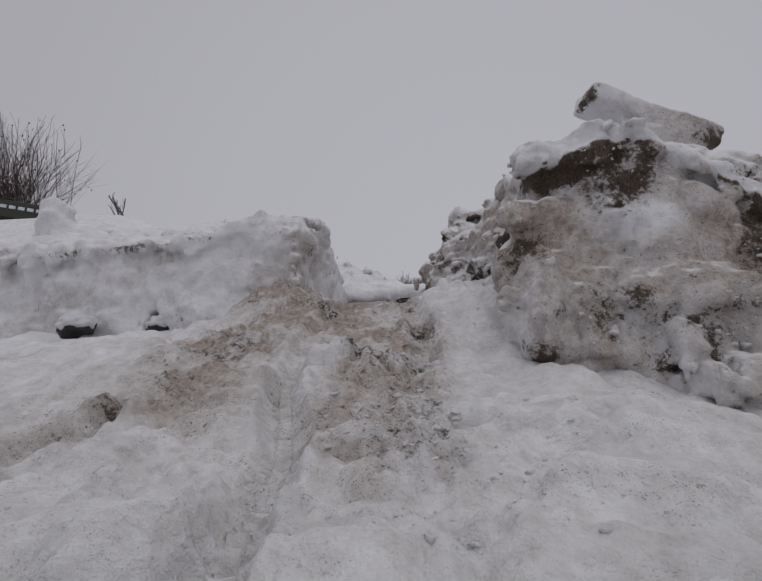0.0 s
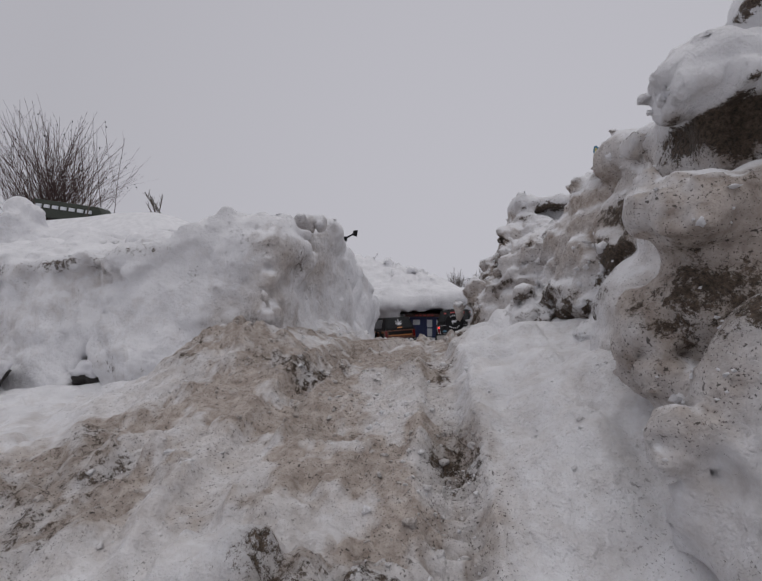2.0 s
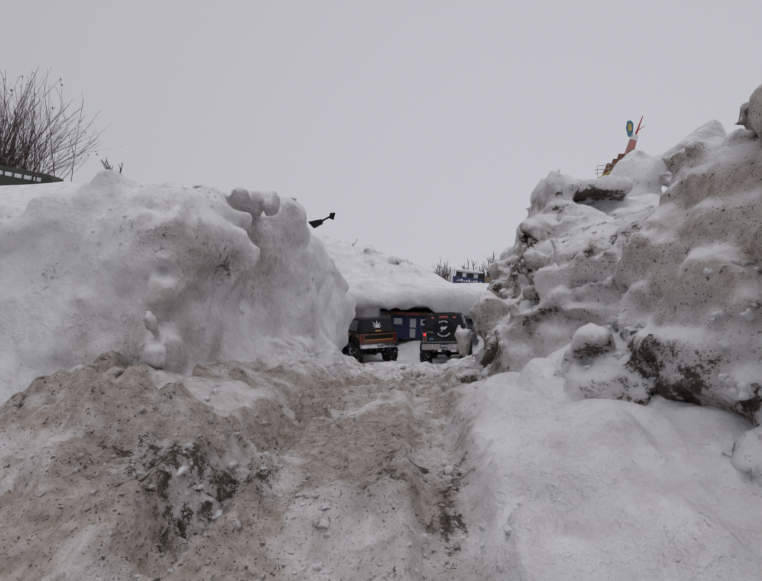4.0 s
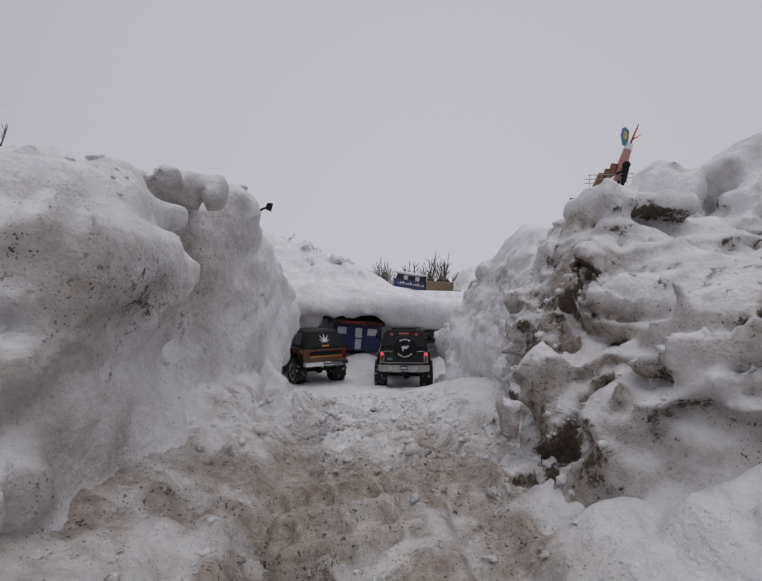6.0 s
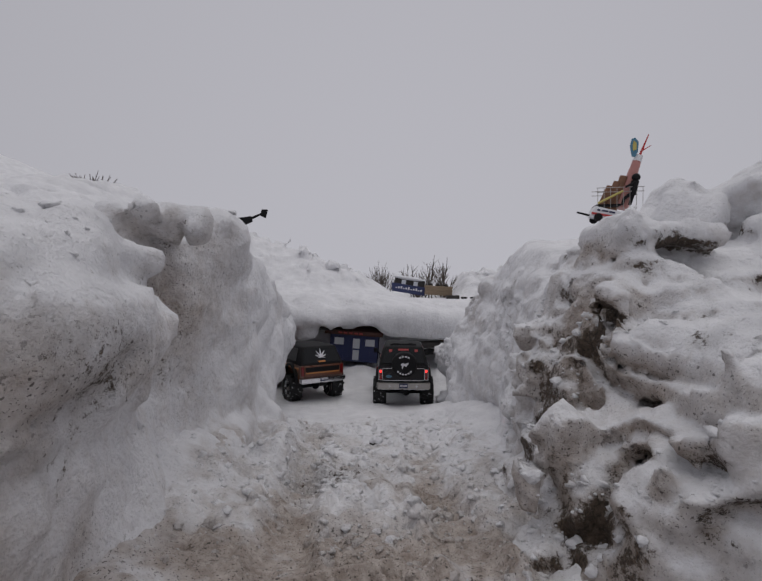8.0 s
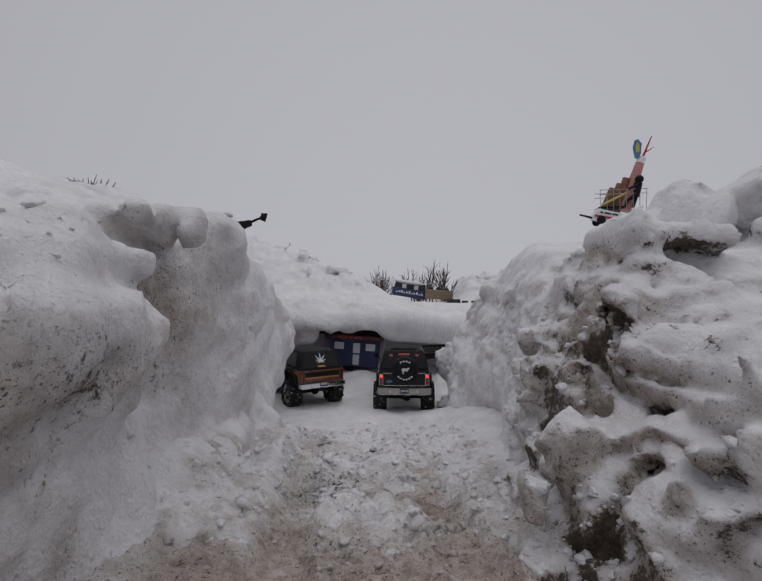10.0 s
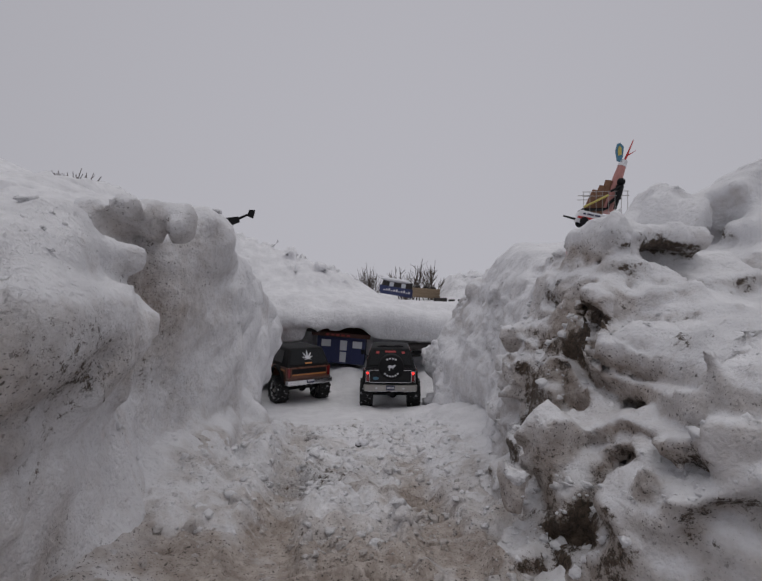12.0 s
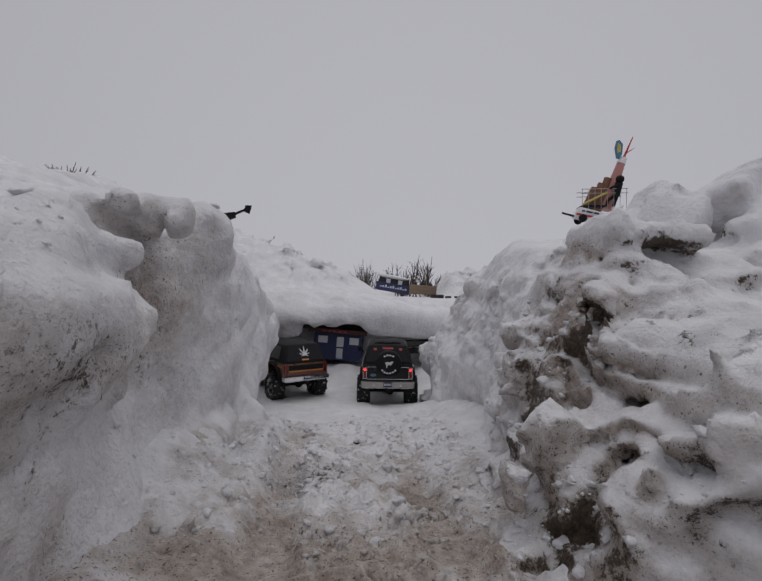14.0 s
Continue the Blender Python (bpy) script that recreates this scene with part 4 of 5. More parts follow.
def lower_body(truck, paint_, zt, hood):
    """The tub with its wheel arches, drawn out across the truck."""
    w = 0.101
    outline = [(-0.098, 0.102), *arch(0), *arch(BASE), (BASE + 0.105, 0.10), (BASE + 0.118, 0.125), (BASE + 0.115, hood - 0.006),
               (BASE + 0.10, hood), (0.235, hood + 0.004), (0.205, zt), (-0.098, zt)]
    bm = prism(outline, -w, w, "yz", 0.0035)
    return part("body", bm, paint_, truck, smooth=30)


def flares(truck):
    for y in (0, BASE):
        for side in (-1, 1):
            bm = bmesh.new()
            inner, outer = arch(y, 13, 0.071), arch(y, 13, 0.081)
            rows = []
            for (a, b), (c, d) in zip(inner, outer):
                rows.append([bm.verts.new(v) for v in ((side * 0.098, a, b), (side * 0.113, a, b), (side * 0.112, c, d), (side * 0.099, c, d + 0.002))])
            for p, q in zip(rows, rows[1:]):
                for k in range(4):
                    bm.faces.new((p[k], p[(k + 1) % 4], q[(k + 1) % 4], q[k]))
            bm.faces.new(rows[0]), bm.faces.new(rows[-1])
            part("fender_flare", bm, MATT, truck, smooth=50)


def quad_panel(corners, thick):
    """A thin pane through four corners, raised along its normal."""
    c = [Vector(p) for p in corners]
    n = (c[1] - c[0]).cross(c[3] - c[0]).normalized() * thick
    return hull([*c, *[p + n for p in c]], thick * 0.3, 1)


def bars_on_arc(truck, y, z, r, start, end, n, long, thick):
    """Plain bars standing where a word runs along an arc."""
    for k in range(n):
        a = radians(start + (end - start) * (k + 0.5) / n)
        m = Matrix.Translation((r * math.cos(a), y, z + r * math.sin(a))) @ Matrix.Rotation(-a + math.pi / 2, 4, "Y")
        part("print_bar", add_box(bmesh.new(), (-long / 2, -0.0006, -thick / 2), (long / 2, 0.0006, thick / 2)), WHITE, truck, at=m)


def mirrors(truck, zt):
    for side in (-1, 1):
        arm = rod((side * 0.098, 0.195, zt + 0.004), (side * 0.122, 0.19, zt + 0.02), 0.002, n=6)
        add_box(arm, (side * 0.124 - 0.009, 0.185, zt + 0.014), (side * 0.124 + 0.009, 0.193, zt + 0.034))
        part("side_mirror", arm, MATT, truck)


def rear_lights(truck, z0, z1, x):
    for side in (-1, 1):
        lens = part("tail_light", box((side * x - 0.0065, -0.1025, z0), (side * x + 0.0065, -0.096, z1), 0.002), LENS, truck, smooth=40)
        part("lit_bulb", box((side * x - 0.0042, -0.1045, z1 - 0.012), (side * x + 0.0042, -0.102, z1 - 0.003), 0.002), LIT, lens, "glowing red tail lamp", smooth=40)
        bm = bmesh.new()
        for a, b in (((-0.0077, z0 - 0.0012), (-0.0065, z1 + 0.0012)), ((0.0065, z0 - 0.0012), (0.0077, z1 + 0.0012)), ((-0.0065, z0 - 0.0012), (0.0065, z0)), ((-0.0065, z1), (0.0065, z1 + 0.0012))):
            add_box(bm, (side * x + a[0], -0.1035, a[1]), (side * x + b[0], -0.098, b[1]))
        part("light_bezel", bm, CHROME, lens)


def bumper(truck, metal, z0, z1, w):
    b = part("rear_bumper", hull([(s * (w + dx), y, z) for s in (-1, 1) for dx, y in ((0, -0.118), (0.004, -0.100)) for z in (z0, z1)], 0.002), metal, truck, "brushed steel bumper with frozen slush", smooth=40)
    for x in (-0.055, 0.052):
        part("bolt", rod((x, -0.117, (z0 + z1) / 2), (x, -0.121, (z0 + z1) / 2), 0.004, n=10), CHROME, b)
    plate = part("number_plate", box((-0.017, -0.1205, z0 + 0.004), (0.017, -0.1175, z1 - 0.001), 0.0008), PLATE, truck, "small dark blue plate")
    for k in range(6):
        x = -0.012 + 0.0048 * k
        part("print_bar", add_box(bmesh.new(), (x - 0.0016, -0.1213, z0 + 0.010), (x + 0.0016, -0.1203, z0 + 0.018)), WHITE, plate)
    bm = rod((0, -0.098, z0 - 0.006), (0, -0.125, z0 - 0.010), 0.005, n=8)
    add_box(bm, (-0.012, -0.112, z0 - 0.018), (0.014, -0.098, z0 - 0.002))
    part("tow_hitch", bm, MATT, truck)
    bm = bmesh.new()
    for k in range(14):
        s = 0.004 + 0.004 * ((k * 37) % 10) / 10
        x = -w + 2 * w * (k + 0.5) / 14
        bmesh.ops.create_icosphere(bm, subdivisions=1, radius=s, matrix=Matrix.Translation((x, -0.108, z0 - 0.001)) @ Matrix.Diagonal((1.6, 1, 0.6, 1)))
    part("frozen_slush", bm, SNOWCAP, b, smooth=60)


def hardtop(truck, material, zt, zr, y_back, y_front, stickers=True):
    """The tapered roof with its glass all round."""
    roof, half = 0.078, 0.100
    pts = [(s * half, y_back, zt - 0.002) for s in (-1, 1)] + [(s * half, y_front + 0.045, zt - 0.002) for s in (-1, 1)]
    pts += [(s * roof, y_back + 0.036, zr) for s in (-1, 1)] + [(s * roof, y_front, zr - 0.003) for s in (-1, 1)] + [(s * roof * 0.8, 0.08, zr + 0.003) for s in (-1, 1)]
    top = part("hardtop", hull(pts, 0.006, 3), material, truck, "black hardtop dusted with snow", smooth=40)

    def on_side(s, y, u):
        return (s * (half + (roof - half) * u + 0.0005), y, zt + (zr - zt) * u)

    for s in (-1, 1):
        a, b = (on_side(s, y_back + 0.055, 0.18), on_side(s, 0.105, 0.18))
        c, d = (on_side(s, 0.10, 0.86), on_side(s, y_back + 0.065, 0.86))
        corners = (a, b, c, d) if s > 0 else (b, a, d, c)
        w = part("side_window", quad_panel(corners, 0.0015), TINT, truck, "tinted side window with small stickers")
        for k in range(5 if stickers else 0):
            y = -0.035 + 0.028 * k
            for u, m in ((0.74, WHITE if k % 2 else STICKER), (0.32, STICKER if k % 2 == 0 else WHITE)):
                q = [on_side(s, y, u), on_side(s, y + 0.018, u), on_side(s, y + 0.018, u + 0.12), on_side(s, y, u + 0.12)]
                q = q if s > 0 else [q[1], q[0], q[3], q[2]]
                part("sticker", quad_panel([(p[0] + s * 0.0016, p[1], p[2]) for p in q], 0.0006), m, w)
        a, b = (on_side(s, 0.125, 0.08), on_side(s, y_front + 0.030, 0.08))
        c, d = (on_side(s, y_front + 0.002, 0.86), on_side(s, 0.125, 0.86))
        corners = (a, b, c, d) if s > 0 else (b, a, d, c)
        part("door_window", quad_panel(corners, 0.0015), PANE, truck, "clear pale door window")

    def on_back(x, u):
        return (x, y_back + 0.036 * u - 0.0005, zt + (zr - zt) * u)

    w0, w1 = 0.086, 0.068
    rear = part("rear_window", quad_panel((on_back(-w0, 0.12), on_back(w0, 0.12), on_back(w1, 0.88), on_back(-w1, 0.88)), 0.0015), TINT, truck, "tinted rear window", smooth=30)
    part("windscreen", quad_panel(((0.088, y_front + 0.042, zt + 0.004), (-0.088, y_front + 0.042, zt + 0.004), (-0.070, y_front + 0.006, zr - 0.012), (0.070, y_front + 0.006, zr - 0.012)), 0.002), TINT, truck)
    return top, rear, on_back


def front_end(truck, hood):
    y = BASE + 0.118
    part("grille", box((-0.06, y - 0.006, 0.115), (0.06, y + 0.003, hood - 0.012), 0.003), MATT, truck)
    for s in (-1, 1):
        part("headlight", lathe([(0.0, 0.006), (0.012, 0.004), (0.016, 0.0), (0.016, -0.006), (0.0, -0.006)], 20, "y"), PANE, truck, at=Matrix.Translation((s * 0.078, y, 0.137)), smooth=40)
    part("front_bumper", box((-0.105, y - 0.002, 0.083), (0.105, y + 0.02, 0.105), 0.004), BRUSHED, truck, smooth=40)


def lifted(truck, up):
    """Raises the body on its springs, clear of the wheels and axles."""
    for ob in truck.children:
        if ob.name.split(".")[0] not in ("wheel", "axle", "shock_absorber"):
            ob.matrix_basis = Matrix.Translation((0, 0, up)) @ ob.matrix_basis
    return truck


def black_truck(m):
    t = thing("model_truck", "black scale-model off-road truck with spare wheel, lights on", "model truck", m, "model trucks in the snow")
    zt = 0.162
    running_gear(t)
    lower_body(t, BLACK, zt, 0.163)
    flares(t)
    top, rear, on_back = hardtop(t, MATT, zt, 0.235, -0.098, 0.195)
    front_end(t, 0.163)
    mirrors(t, zt)
    for s in (-1, 1):
        trim = part("side_trim", box((s * 0.1035 - 0.0015, -0.075, 0.1475), (s * 0.1035 + 0.0015, BASE + 0.105, 0.1555), 0.0008), CHROME, t, "bright chrome side trim")
        part("side_marker", box((s * 0.1052 - 0.0015, -0.092, 0.146), (s * 0.1052 + 0.0015, -0.072, 0.157), 0.001), LENS, trim, "red side marker lens")
        part("door_handle", box((s * 0.103 - 0.003, 0.10, 0.1565), (s * 0.103 + 0.003, 0.122, 0.160), 0.001), CHROME, t)
    rear_lights(t, 0.107, 0.148, 0.0905)
    for z in (0.1035, 0.1515):
        part("tailgate_trim", add_box(bmesh.new(), (-0.083, -0.1015, z - 0.0008), (0.083, -0.097, z + 0.0008)), CHROME, t)
    emblem = part("tailgate_badge", lathe([(0.0, -0.1005), (0.0075, -0.1005), (0.008, -0.098), (0.0, -0.098)], 20, "y"), SKYBLUE, t, at=Matrix.Translation((-0.058, 0, 0.119)) @ Matrix.Diagonal((1.5, 1, 0.75, 1)))
    bumper(t, BRUSHED, 0.072, 0.096, 0.103)
    cover = part("spare_wheel_cover", lathe([(0.0, -0.1435), (0.040, -0.1435), (0.047, -0.141), (0.0505, -0.135), (0.0505, -0.106), (0.047, -0.102), (0.0, -0.102)], 48, "y"), MATT, t, "matt black spare wheel cover with white print", smooth=40, at=Matrix.Translation((0.003, 0, 0.170)))
    bars_on_arc(cover, -0.1441, 0, 0.035, 128, 52, 4, 0.0075, 0.006)
    bars_on_arc(cover, -0.1441, 0, 0.035, 215, 325, 6, 0.0068, 0.0058)
    badge = [(-0.015, 0.004), (-0.008, 0.009), (0.006, 0.007), (0.013, 0.012), (0.017, 0.008), (0.012, 0.002), (0.006, -0.006), (0.002, -0.001), (-0.005, -0.004), (-0.006, -0.013), (-0.010, -0.013), (-0.010, -0.003)]
    part("centre_badge", prism(badge, -0.1446, -0.1432), WHITE, cover, "plain white badge")
    bm = bmesh.new()
    for k in range(16):
        x = -0.05 + 0.1 * k / 15
        bmesh.ops.create_icosphere(bm, subdivisions=1, radius=0.0042, matrix=Matrix.Translation((x, -0.035 + 0.004 * (k % 3), 0.2385 + 0.0015 * (k % 2))))
    part("roof_chain", bm, MATT, t, "black chain lying on the roof", smooth=60)
    for x in (-0.03, 0.03):
        part("roof_bar", box((x - 0.012, 0.0, 0.236), (x + 0.012, 0.012, 0.241), 0.001), MATT, t)
    q = [on_back(-0.022, 0.78), on_back(0.022, 0.78), on_back(0.021, 0.88), on_back(-0.021, 0.88)]
    part("sticker", quad_panel([(p[0], p[1] - 0.002, p[2]) for p in q], 0.0006), STICKER, rear, "red and white sticker")
    for x in (-0.058, 0.045):
        q = [on_back(x, 0.72), on_back(x + 0.013, 0.72), on_back(x + 0.013, 0.84), on_back(x, 0.84)]
        part("sticker", quad_panel([(p[0], p[1] - 0.002, p[2]) for p in q], 0.0006), STICKER, rear)
    return t


def leaf_outline(r):
    pts = []
    for k, long in zip(range(-3, 4), (0.45, 0.7, 0.9, 1.0, 0.9, 0.7, 0.45)):
        a = math.pi / 2 + k * 0.62
        for da, f in ((-0.2, 0.28), (-0.10, 0.65), (0.0, 1.0), (0.10, 0.65)):
            pts.append((r * long * f * math.cos(a + da), r * long * f * math.sin(a + da)))
    return pts[::-1]


def brown_truck(m):
    t = thing("model_truck", "black and copper-brown scale-model pickup with a leaf decal", "model truck", m, "model trucks in the snow")
    zt = 0.150
    running_gear(t)
    lower_body(t, BROWN, zt, 0.158)
    flares(t)
    top, rear, on_back = hardtop(t, MATT, zt, 0.226, -0.098, 0.195, False)
    front_end(t, 0.158)
    mirrors(t, zt)
    part("tailgate", box((-0.082, -0.103, 0.104), (0.082, -0.097, 0.148), 0.002), BROWN, t, "dark brown tailgate")
    part("tailgate_stripe", box((-0.076, -0.1045, 0.116), (0.076, -0.1025, 0.121), 0.0006), ORANGE, t, "orange stripe")
    part("tailgate_band", box((-0.078, -0.1042, 0.123), (0.078, -0.1022, 0.143), 0.0006), MATT, t)
    for s in (-1, 1):
        part("tail_light", box((s * 0.0905 - 0.006, -0.1025, 0.108), (s * 0.0905 + 0.006, -0.096, 0.146), 0.002), LENS, t, smooth=40)
        part("side_trim", box((s * 0.1035 - 0.0015, -0.085, 0.135), (s * 0.1035 + 0.0015, BASE + 0.1, 0.141), 0.0008), ORANGE, t)
    bumper(t, CHROME, 0.080, 0.098, 0.101)
    leaf = prism(leaf_outline(0.040), -0.0012, 0.0)
    slope = math.atan2(0.036, 0.226 - zt)
    c = on_back(0.0, 0.42)
    part("leaf_decal", leaf, WHITE, rear, "white leaf decal", at=Matrix.Translation((c[0], c[1] - 0.002, c[2])) @ Matrix.Rotation(-slope, 4, "X"))
    q = [on_back(-0.016, 0.14), on_back(0.016, 0.14), on_back(0.016, 0.22), on_back(-0.016, 0.22)]
    part("sticker", quad_panel([(p[0], p[1] - 0.002, p[2]) for p in q], 0.0006), ORANGE, rear)
    return t


lifted(black_truck(pose(0.200, 1.965, 0.014, 0, 0, -8) @ Matrix.Scale(0.95, 4)), 0.024)
lifted(brown_truck(pose(-0.165, 2.15, 0.006, 0, 0, 26) @ Matrix.Scale(0.97, 4)), 0.018)


# ---- the toy house under the snow ----
def toy_house(m):
    h = thing("toy_house", "small navy-blue wooden toy house half buried in snow", "toy house", m)
    part("wall", box((-0.155, 0, 0.0), (0.155, 0.18, 0.175), 0.002), NAVY, h, "navy-blue board wall")
    for k in range(9):
        x = -0.138 + k * 0.0345
        if abs(x - 0.015) > 0.03:
            part("batten", add_box(bmesh.new(), (x - 0.002, -0.003, 0.0), (x + 0.002, 0.001, 0.172)), NAVY, h)
    roof = part("roof", hull([(sx * 0.185, y, z) for sx in (-1, 1) for y, z in ((-0.05, 0.172), (-0.05, 0.198), (0.2, 0.20), (0.2, 0.225))], 0.003), RUST, h, "red-brown wooden roof board")
    part("eave_log", rod((-0.24, -0.045, 0.205), (-0.13, -0.045, 0.200), 0.013, 0.011, 10), DARKWOOD, roof, "dark round beam end")
    for k in range(5):
        x = -0.085 + k * 0.033
        part("sign_bar", add_box(bmesh.new(), (x - 0.011, -0.053, 0.180), (x + 0.011, -0.049, 0.190)), STICKER, roof)
    for x, w in ((-0.095, 0.030), (0.105, 0.030)):
        f = part("window", box((x - w - 0.004, -0.005, 0.100), (x + w + 0.004, 0.002, 0.152), 0.001), NAVY, h)
        part("pane", box((x - w, -0.008, 0.104), (x + w, -0.004, 0.148), 0.0008), PANE, f, "white window pane")
    d = part("door", box((-0.012, -0.006, 0.0), (0.046, 0.002, 0.158), 0.001), NAVY, h, "navy-blue door")
    part("pane", box((-0.005, -0.009, 0.085), (0.039, -0.005, 0.148), 0.0008), PANE, d, "white door pane")
    part("door_panel", box((-0.003, -0.0085, 0.01), (0.037, -0.005, 0.075), 0.0008), PANE, d, "pale lower door panel")
    return h


toy_house(pose(0.028, 2.68, 0.085, 0, 4, -9) @ Matrix.Scale(0.86, 4))
for a, b, r in (((0.36, 2.56, 0.185), (0.75, 2.62, 0.195), 0.020), ((0.42, 2.62, 0.14), (0.8, 2.66, 0.16), 0.016), ((0.68, 2.6, 0.0), (0.69, 2.6, 0.2), 0.018), ((-0.36, 2.5, 0.0), (-0.35, 2.5, 0.36), 0.014)):
    tagged(part("timber_beam", rod(a, b, r, r * 0.9, 10), DARKWOOD, smooth=40), "dark wet timber beam holding up the snow", "beam", "beams under the snow roof")


# ---- the stall and planter on the plateau ----
def toy_stall(m):
    s = thing("toy_stall", "navy-blue toy stall with a white-lettered board", "toy stall", m)
    board = part("sign_board", hull([(-0.17, 0, 0.0), (0.17, 0, 0.0), (-0.185, -0.01, 0.085), (0.185, -0.01, 0.085), (-0.17, 0.03, 0.0), (0.17, 0.03, 0.0), (-0.185, 0.03, 0.085), (0.185, 0.03, 0.085)], 0.003), NAVY, s, "navy-blue board with white writing")
    for k in range(11):
        x = -0.13 + k * 0.026
        h = 0.012 + 0.008 * ((k * 7) % 3)
        part("print_bar", add_box(bmesh.new(), (x - 0.008, -0.013, 0.036), (x + 0.008, -0.006, 0.036 + h)), WHITE, board)
    upper = part("back_board", box((-0.155, 0.035, 0.06), (0.16, 0.055, 0.155), 0.003), DARKWOOD, s, "dark weathered upper board")
    for x in (-0.06, 0.065):
        part("window", box((x - 0.022, 0.030, 0.088), (x + 0.022, 0.036, 0.132), 0.001), PANE, upper, "white window opening")
    cap = bmesh.new()
    bmesh.ops.create_icosphere(cap, subdivisions=3, radius=1, matrix=Matrix.Translation((-0.02, 0.045, 0.155)) @ Matrix.Diagonal((0.17, 0.04, 0.02, 1)))
    part("snow_cap", cap, SNOWCAP, s, smooth=80)
    return s


toy_stall(pose(0.60, 4.25, 0.455, 0, 9, -6) @ Matrix.Scale(0.88, 4))


def planter(m):
    p = thing("planter_box", "weathered wooden planter crate holding dark clods", "planter", m)
    part("crate", box((-0.12, -0.05, 0), (0.12, 0.05, 0.085), 0.004), TANWOOD, p)
    for z in (0.02, 0.048, 0.075):
        part("slat", box((-0.124, -0.056, z - 0.010), (0.124, -0.049, z + 0.010), 0.002), TANWOOD, p)
    for k, x in enumerate((-0.075, 0.0, 0.07)):
        bm = bmesh.new()
        bmesh.ops.create_icosphere(bm, subdivisions=2, radius=0.028, matrix=Matrix.Translation((x, 0, 0.09)) @ Matrix.Diagonal((1, 1, 0.8, 1)))
        for v in bm.verts:
            v.co *= 1 + 0.12 * noise.noise(v.co * 60)
        part("clod", bm, DARKWOOD, p, smooth=60)
    return p


planter(pose(0.867, 4.22, 0.436, 0, 4, -4))
for x, w in ((0.985, 0.055), (1.09, 0.022), (1.19, 0.036)):
    tagged(part("plank", box((x - w, 4.1, 0.398), (x + w, 4.16, 0.438 if w > 0.05 else 0.425), 0.004), DARKWOOD), "dark plank lying on the snow", "plank", "planks on the plateau")


# ---- bare shrubs ----
def bank_top(name, x, y):
    """The height of a snow bank's top at a place."""
    v, _ = SKINS[name]
    near = np.hypot(v[:, 0] - x, v[:, 1] - y) < 0.03
    return float(v[near, 2].max())


def shrub(name, label, at, height, spread, stems, seed, material, lean=(0, 0), buds=0, thick=0.006, twigs=3):
    rng = random.Random(seed)
    s = thing(name, label, "shrub", Matrix.Translation(at))
    verts, faces = [], []

    def tube(points, r0, r1):
        base = None
        for i, p in enumerate(points):
            r = r0 + (r1 - r0) * i / (len(points) - 1)
            start = len(verts)
            for k in range(4):
                a = k * math.pi / 2
                verts.append((p[0] + r * math.cos(a), p[1] + r * math.sin(a), p[2]))
            if base is not None:
                for k in range(4):
                    faces.append((base + k, base + (k + 1) % 4, start + (k + 1) % 4, start + k))
            base = start

    tips = []
    for _ in range(stems):
        a, out = rng.uniform(0, 2 * math.pi), spread * math.sqrt(rng.random())
        h = height * rng.uniform(0.55, 1.0) * (1 - 0.35 * (out / spread) ** 2)
        root = Vector((rng.gauss(0, spread * 0.24), rng.gauss(0, spread * 0.24), -0.1))
        tip = Vector((out * math.cos(a) + lean[0] * h, out * math.sin(a) + lean[1] * h, h))
        bend = Vector((rng.gauss(0, 0.04), rng.gauss(0, 0.04), 0)) * height
        path = [root + (tip - root) * u + bend * math.sin(u * 3) * u + Vector((0, 0, 0.10 * height * u * (1 - u))) for u in np.linspace(0, 1, 7)]
        tube(path, thick * rng.uniform(0.7, 1.2), thick * 0.25)
        for _ in range(twigs):
            u = rng.uniform(0.35, 0.9)
            p = path[int(u * 6)]
            d = (tip - root).normalized() + Vector((rng.gauss(0, 0.45), rng.gauss(0, 0.45), rng.gauss(0.05, 0.15)))
            ln = height * rng.uniform(0.12, 0.32)
            q = p + d.normalized() * ln
            tube([p, (p + q) / 2 + Vector((rng.gauss(0, 0.01), 0, 0)) * height, q], thick * 0.4, thick * 0.16)
            tips.append(q)
        tips.append(path[-1])
    me = mesh_of("stem", verts, faces)
    me.materials.append(material)
    st = new("stem", me)
    st.parent = s
    if buds:
        bm = bmesh.new()
        for _ in range(buds):
            p = rng.choice(tips) + Vector((rng.gauss(0, 0.02), rng.gauss(0, 0.02), rng.gauss(-0.05, 0.05)))
            r = rng.uniform(0.6, 1.3) * thick * 1.3
            bmesh.ops.create_icosphere(bm, subdivisions=1, radius=r, matrix=Matrix.Translation(p) @ Matrix.Diagonal((0.8, 0.8, 1.4, 1)))
        tagged(part("seed_heads", bm, MATT, s, "small dark dried seed heads"), kind="stuff")
    return s


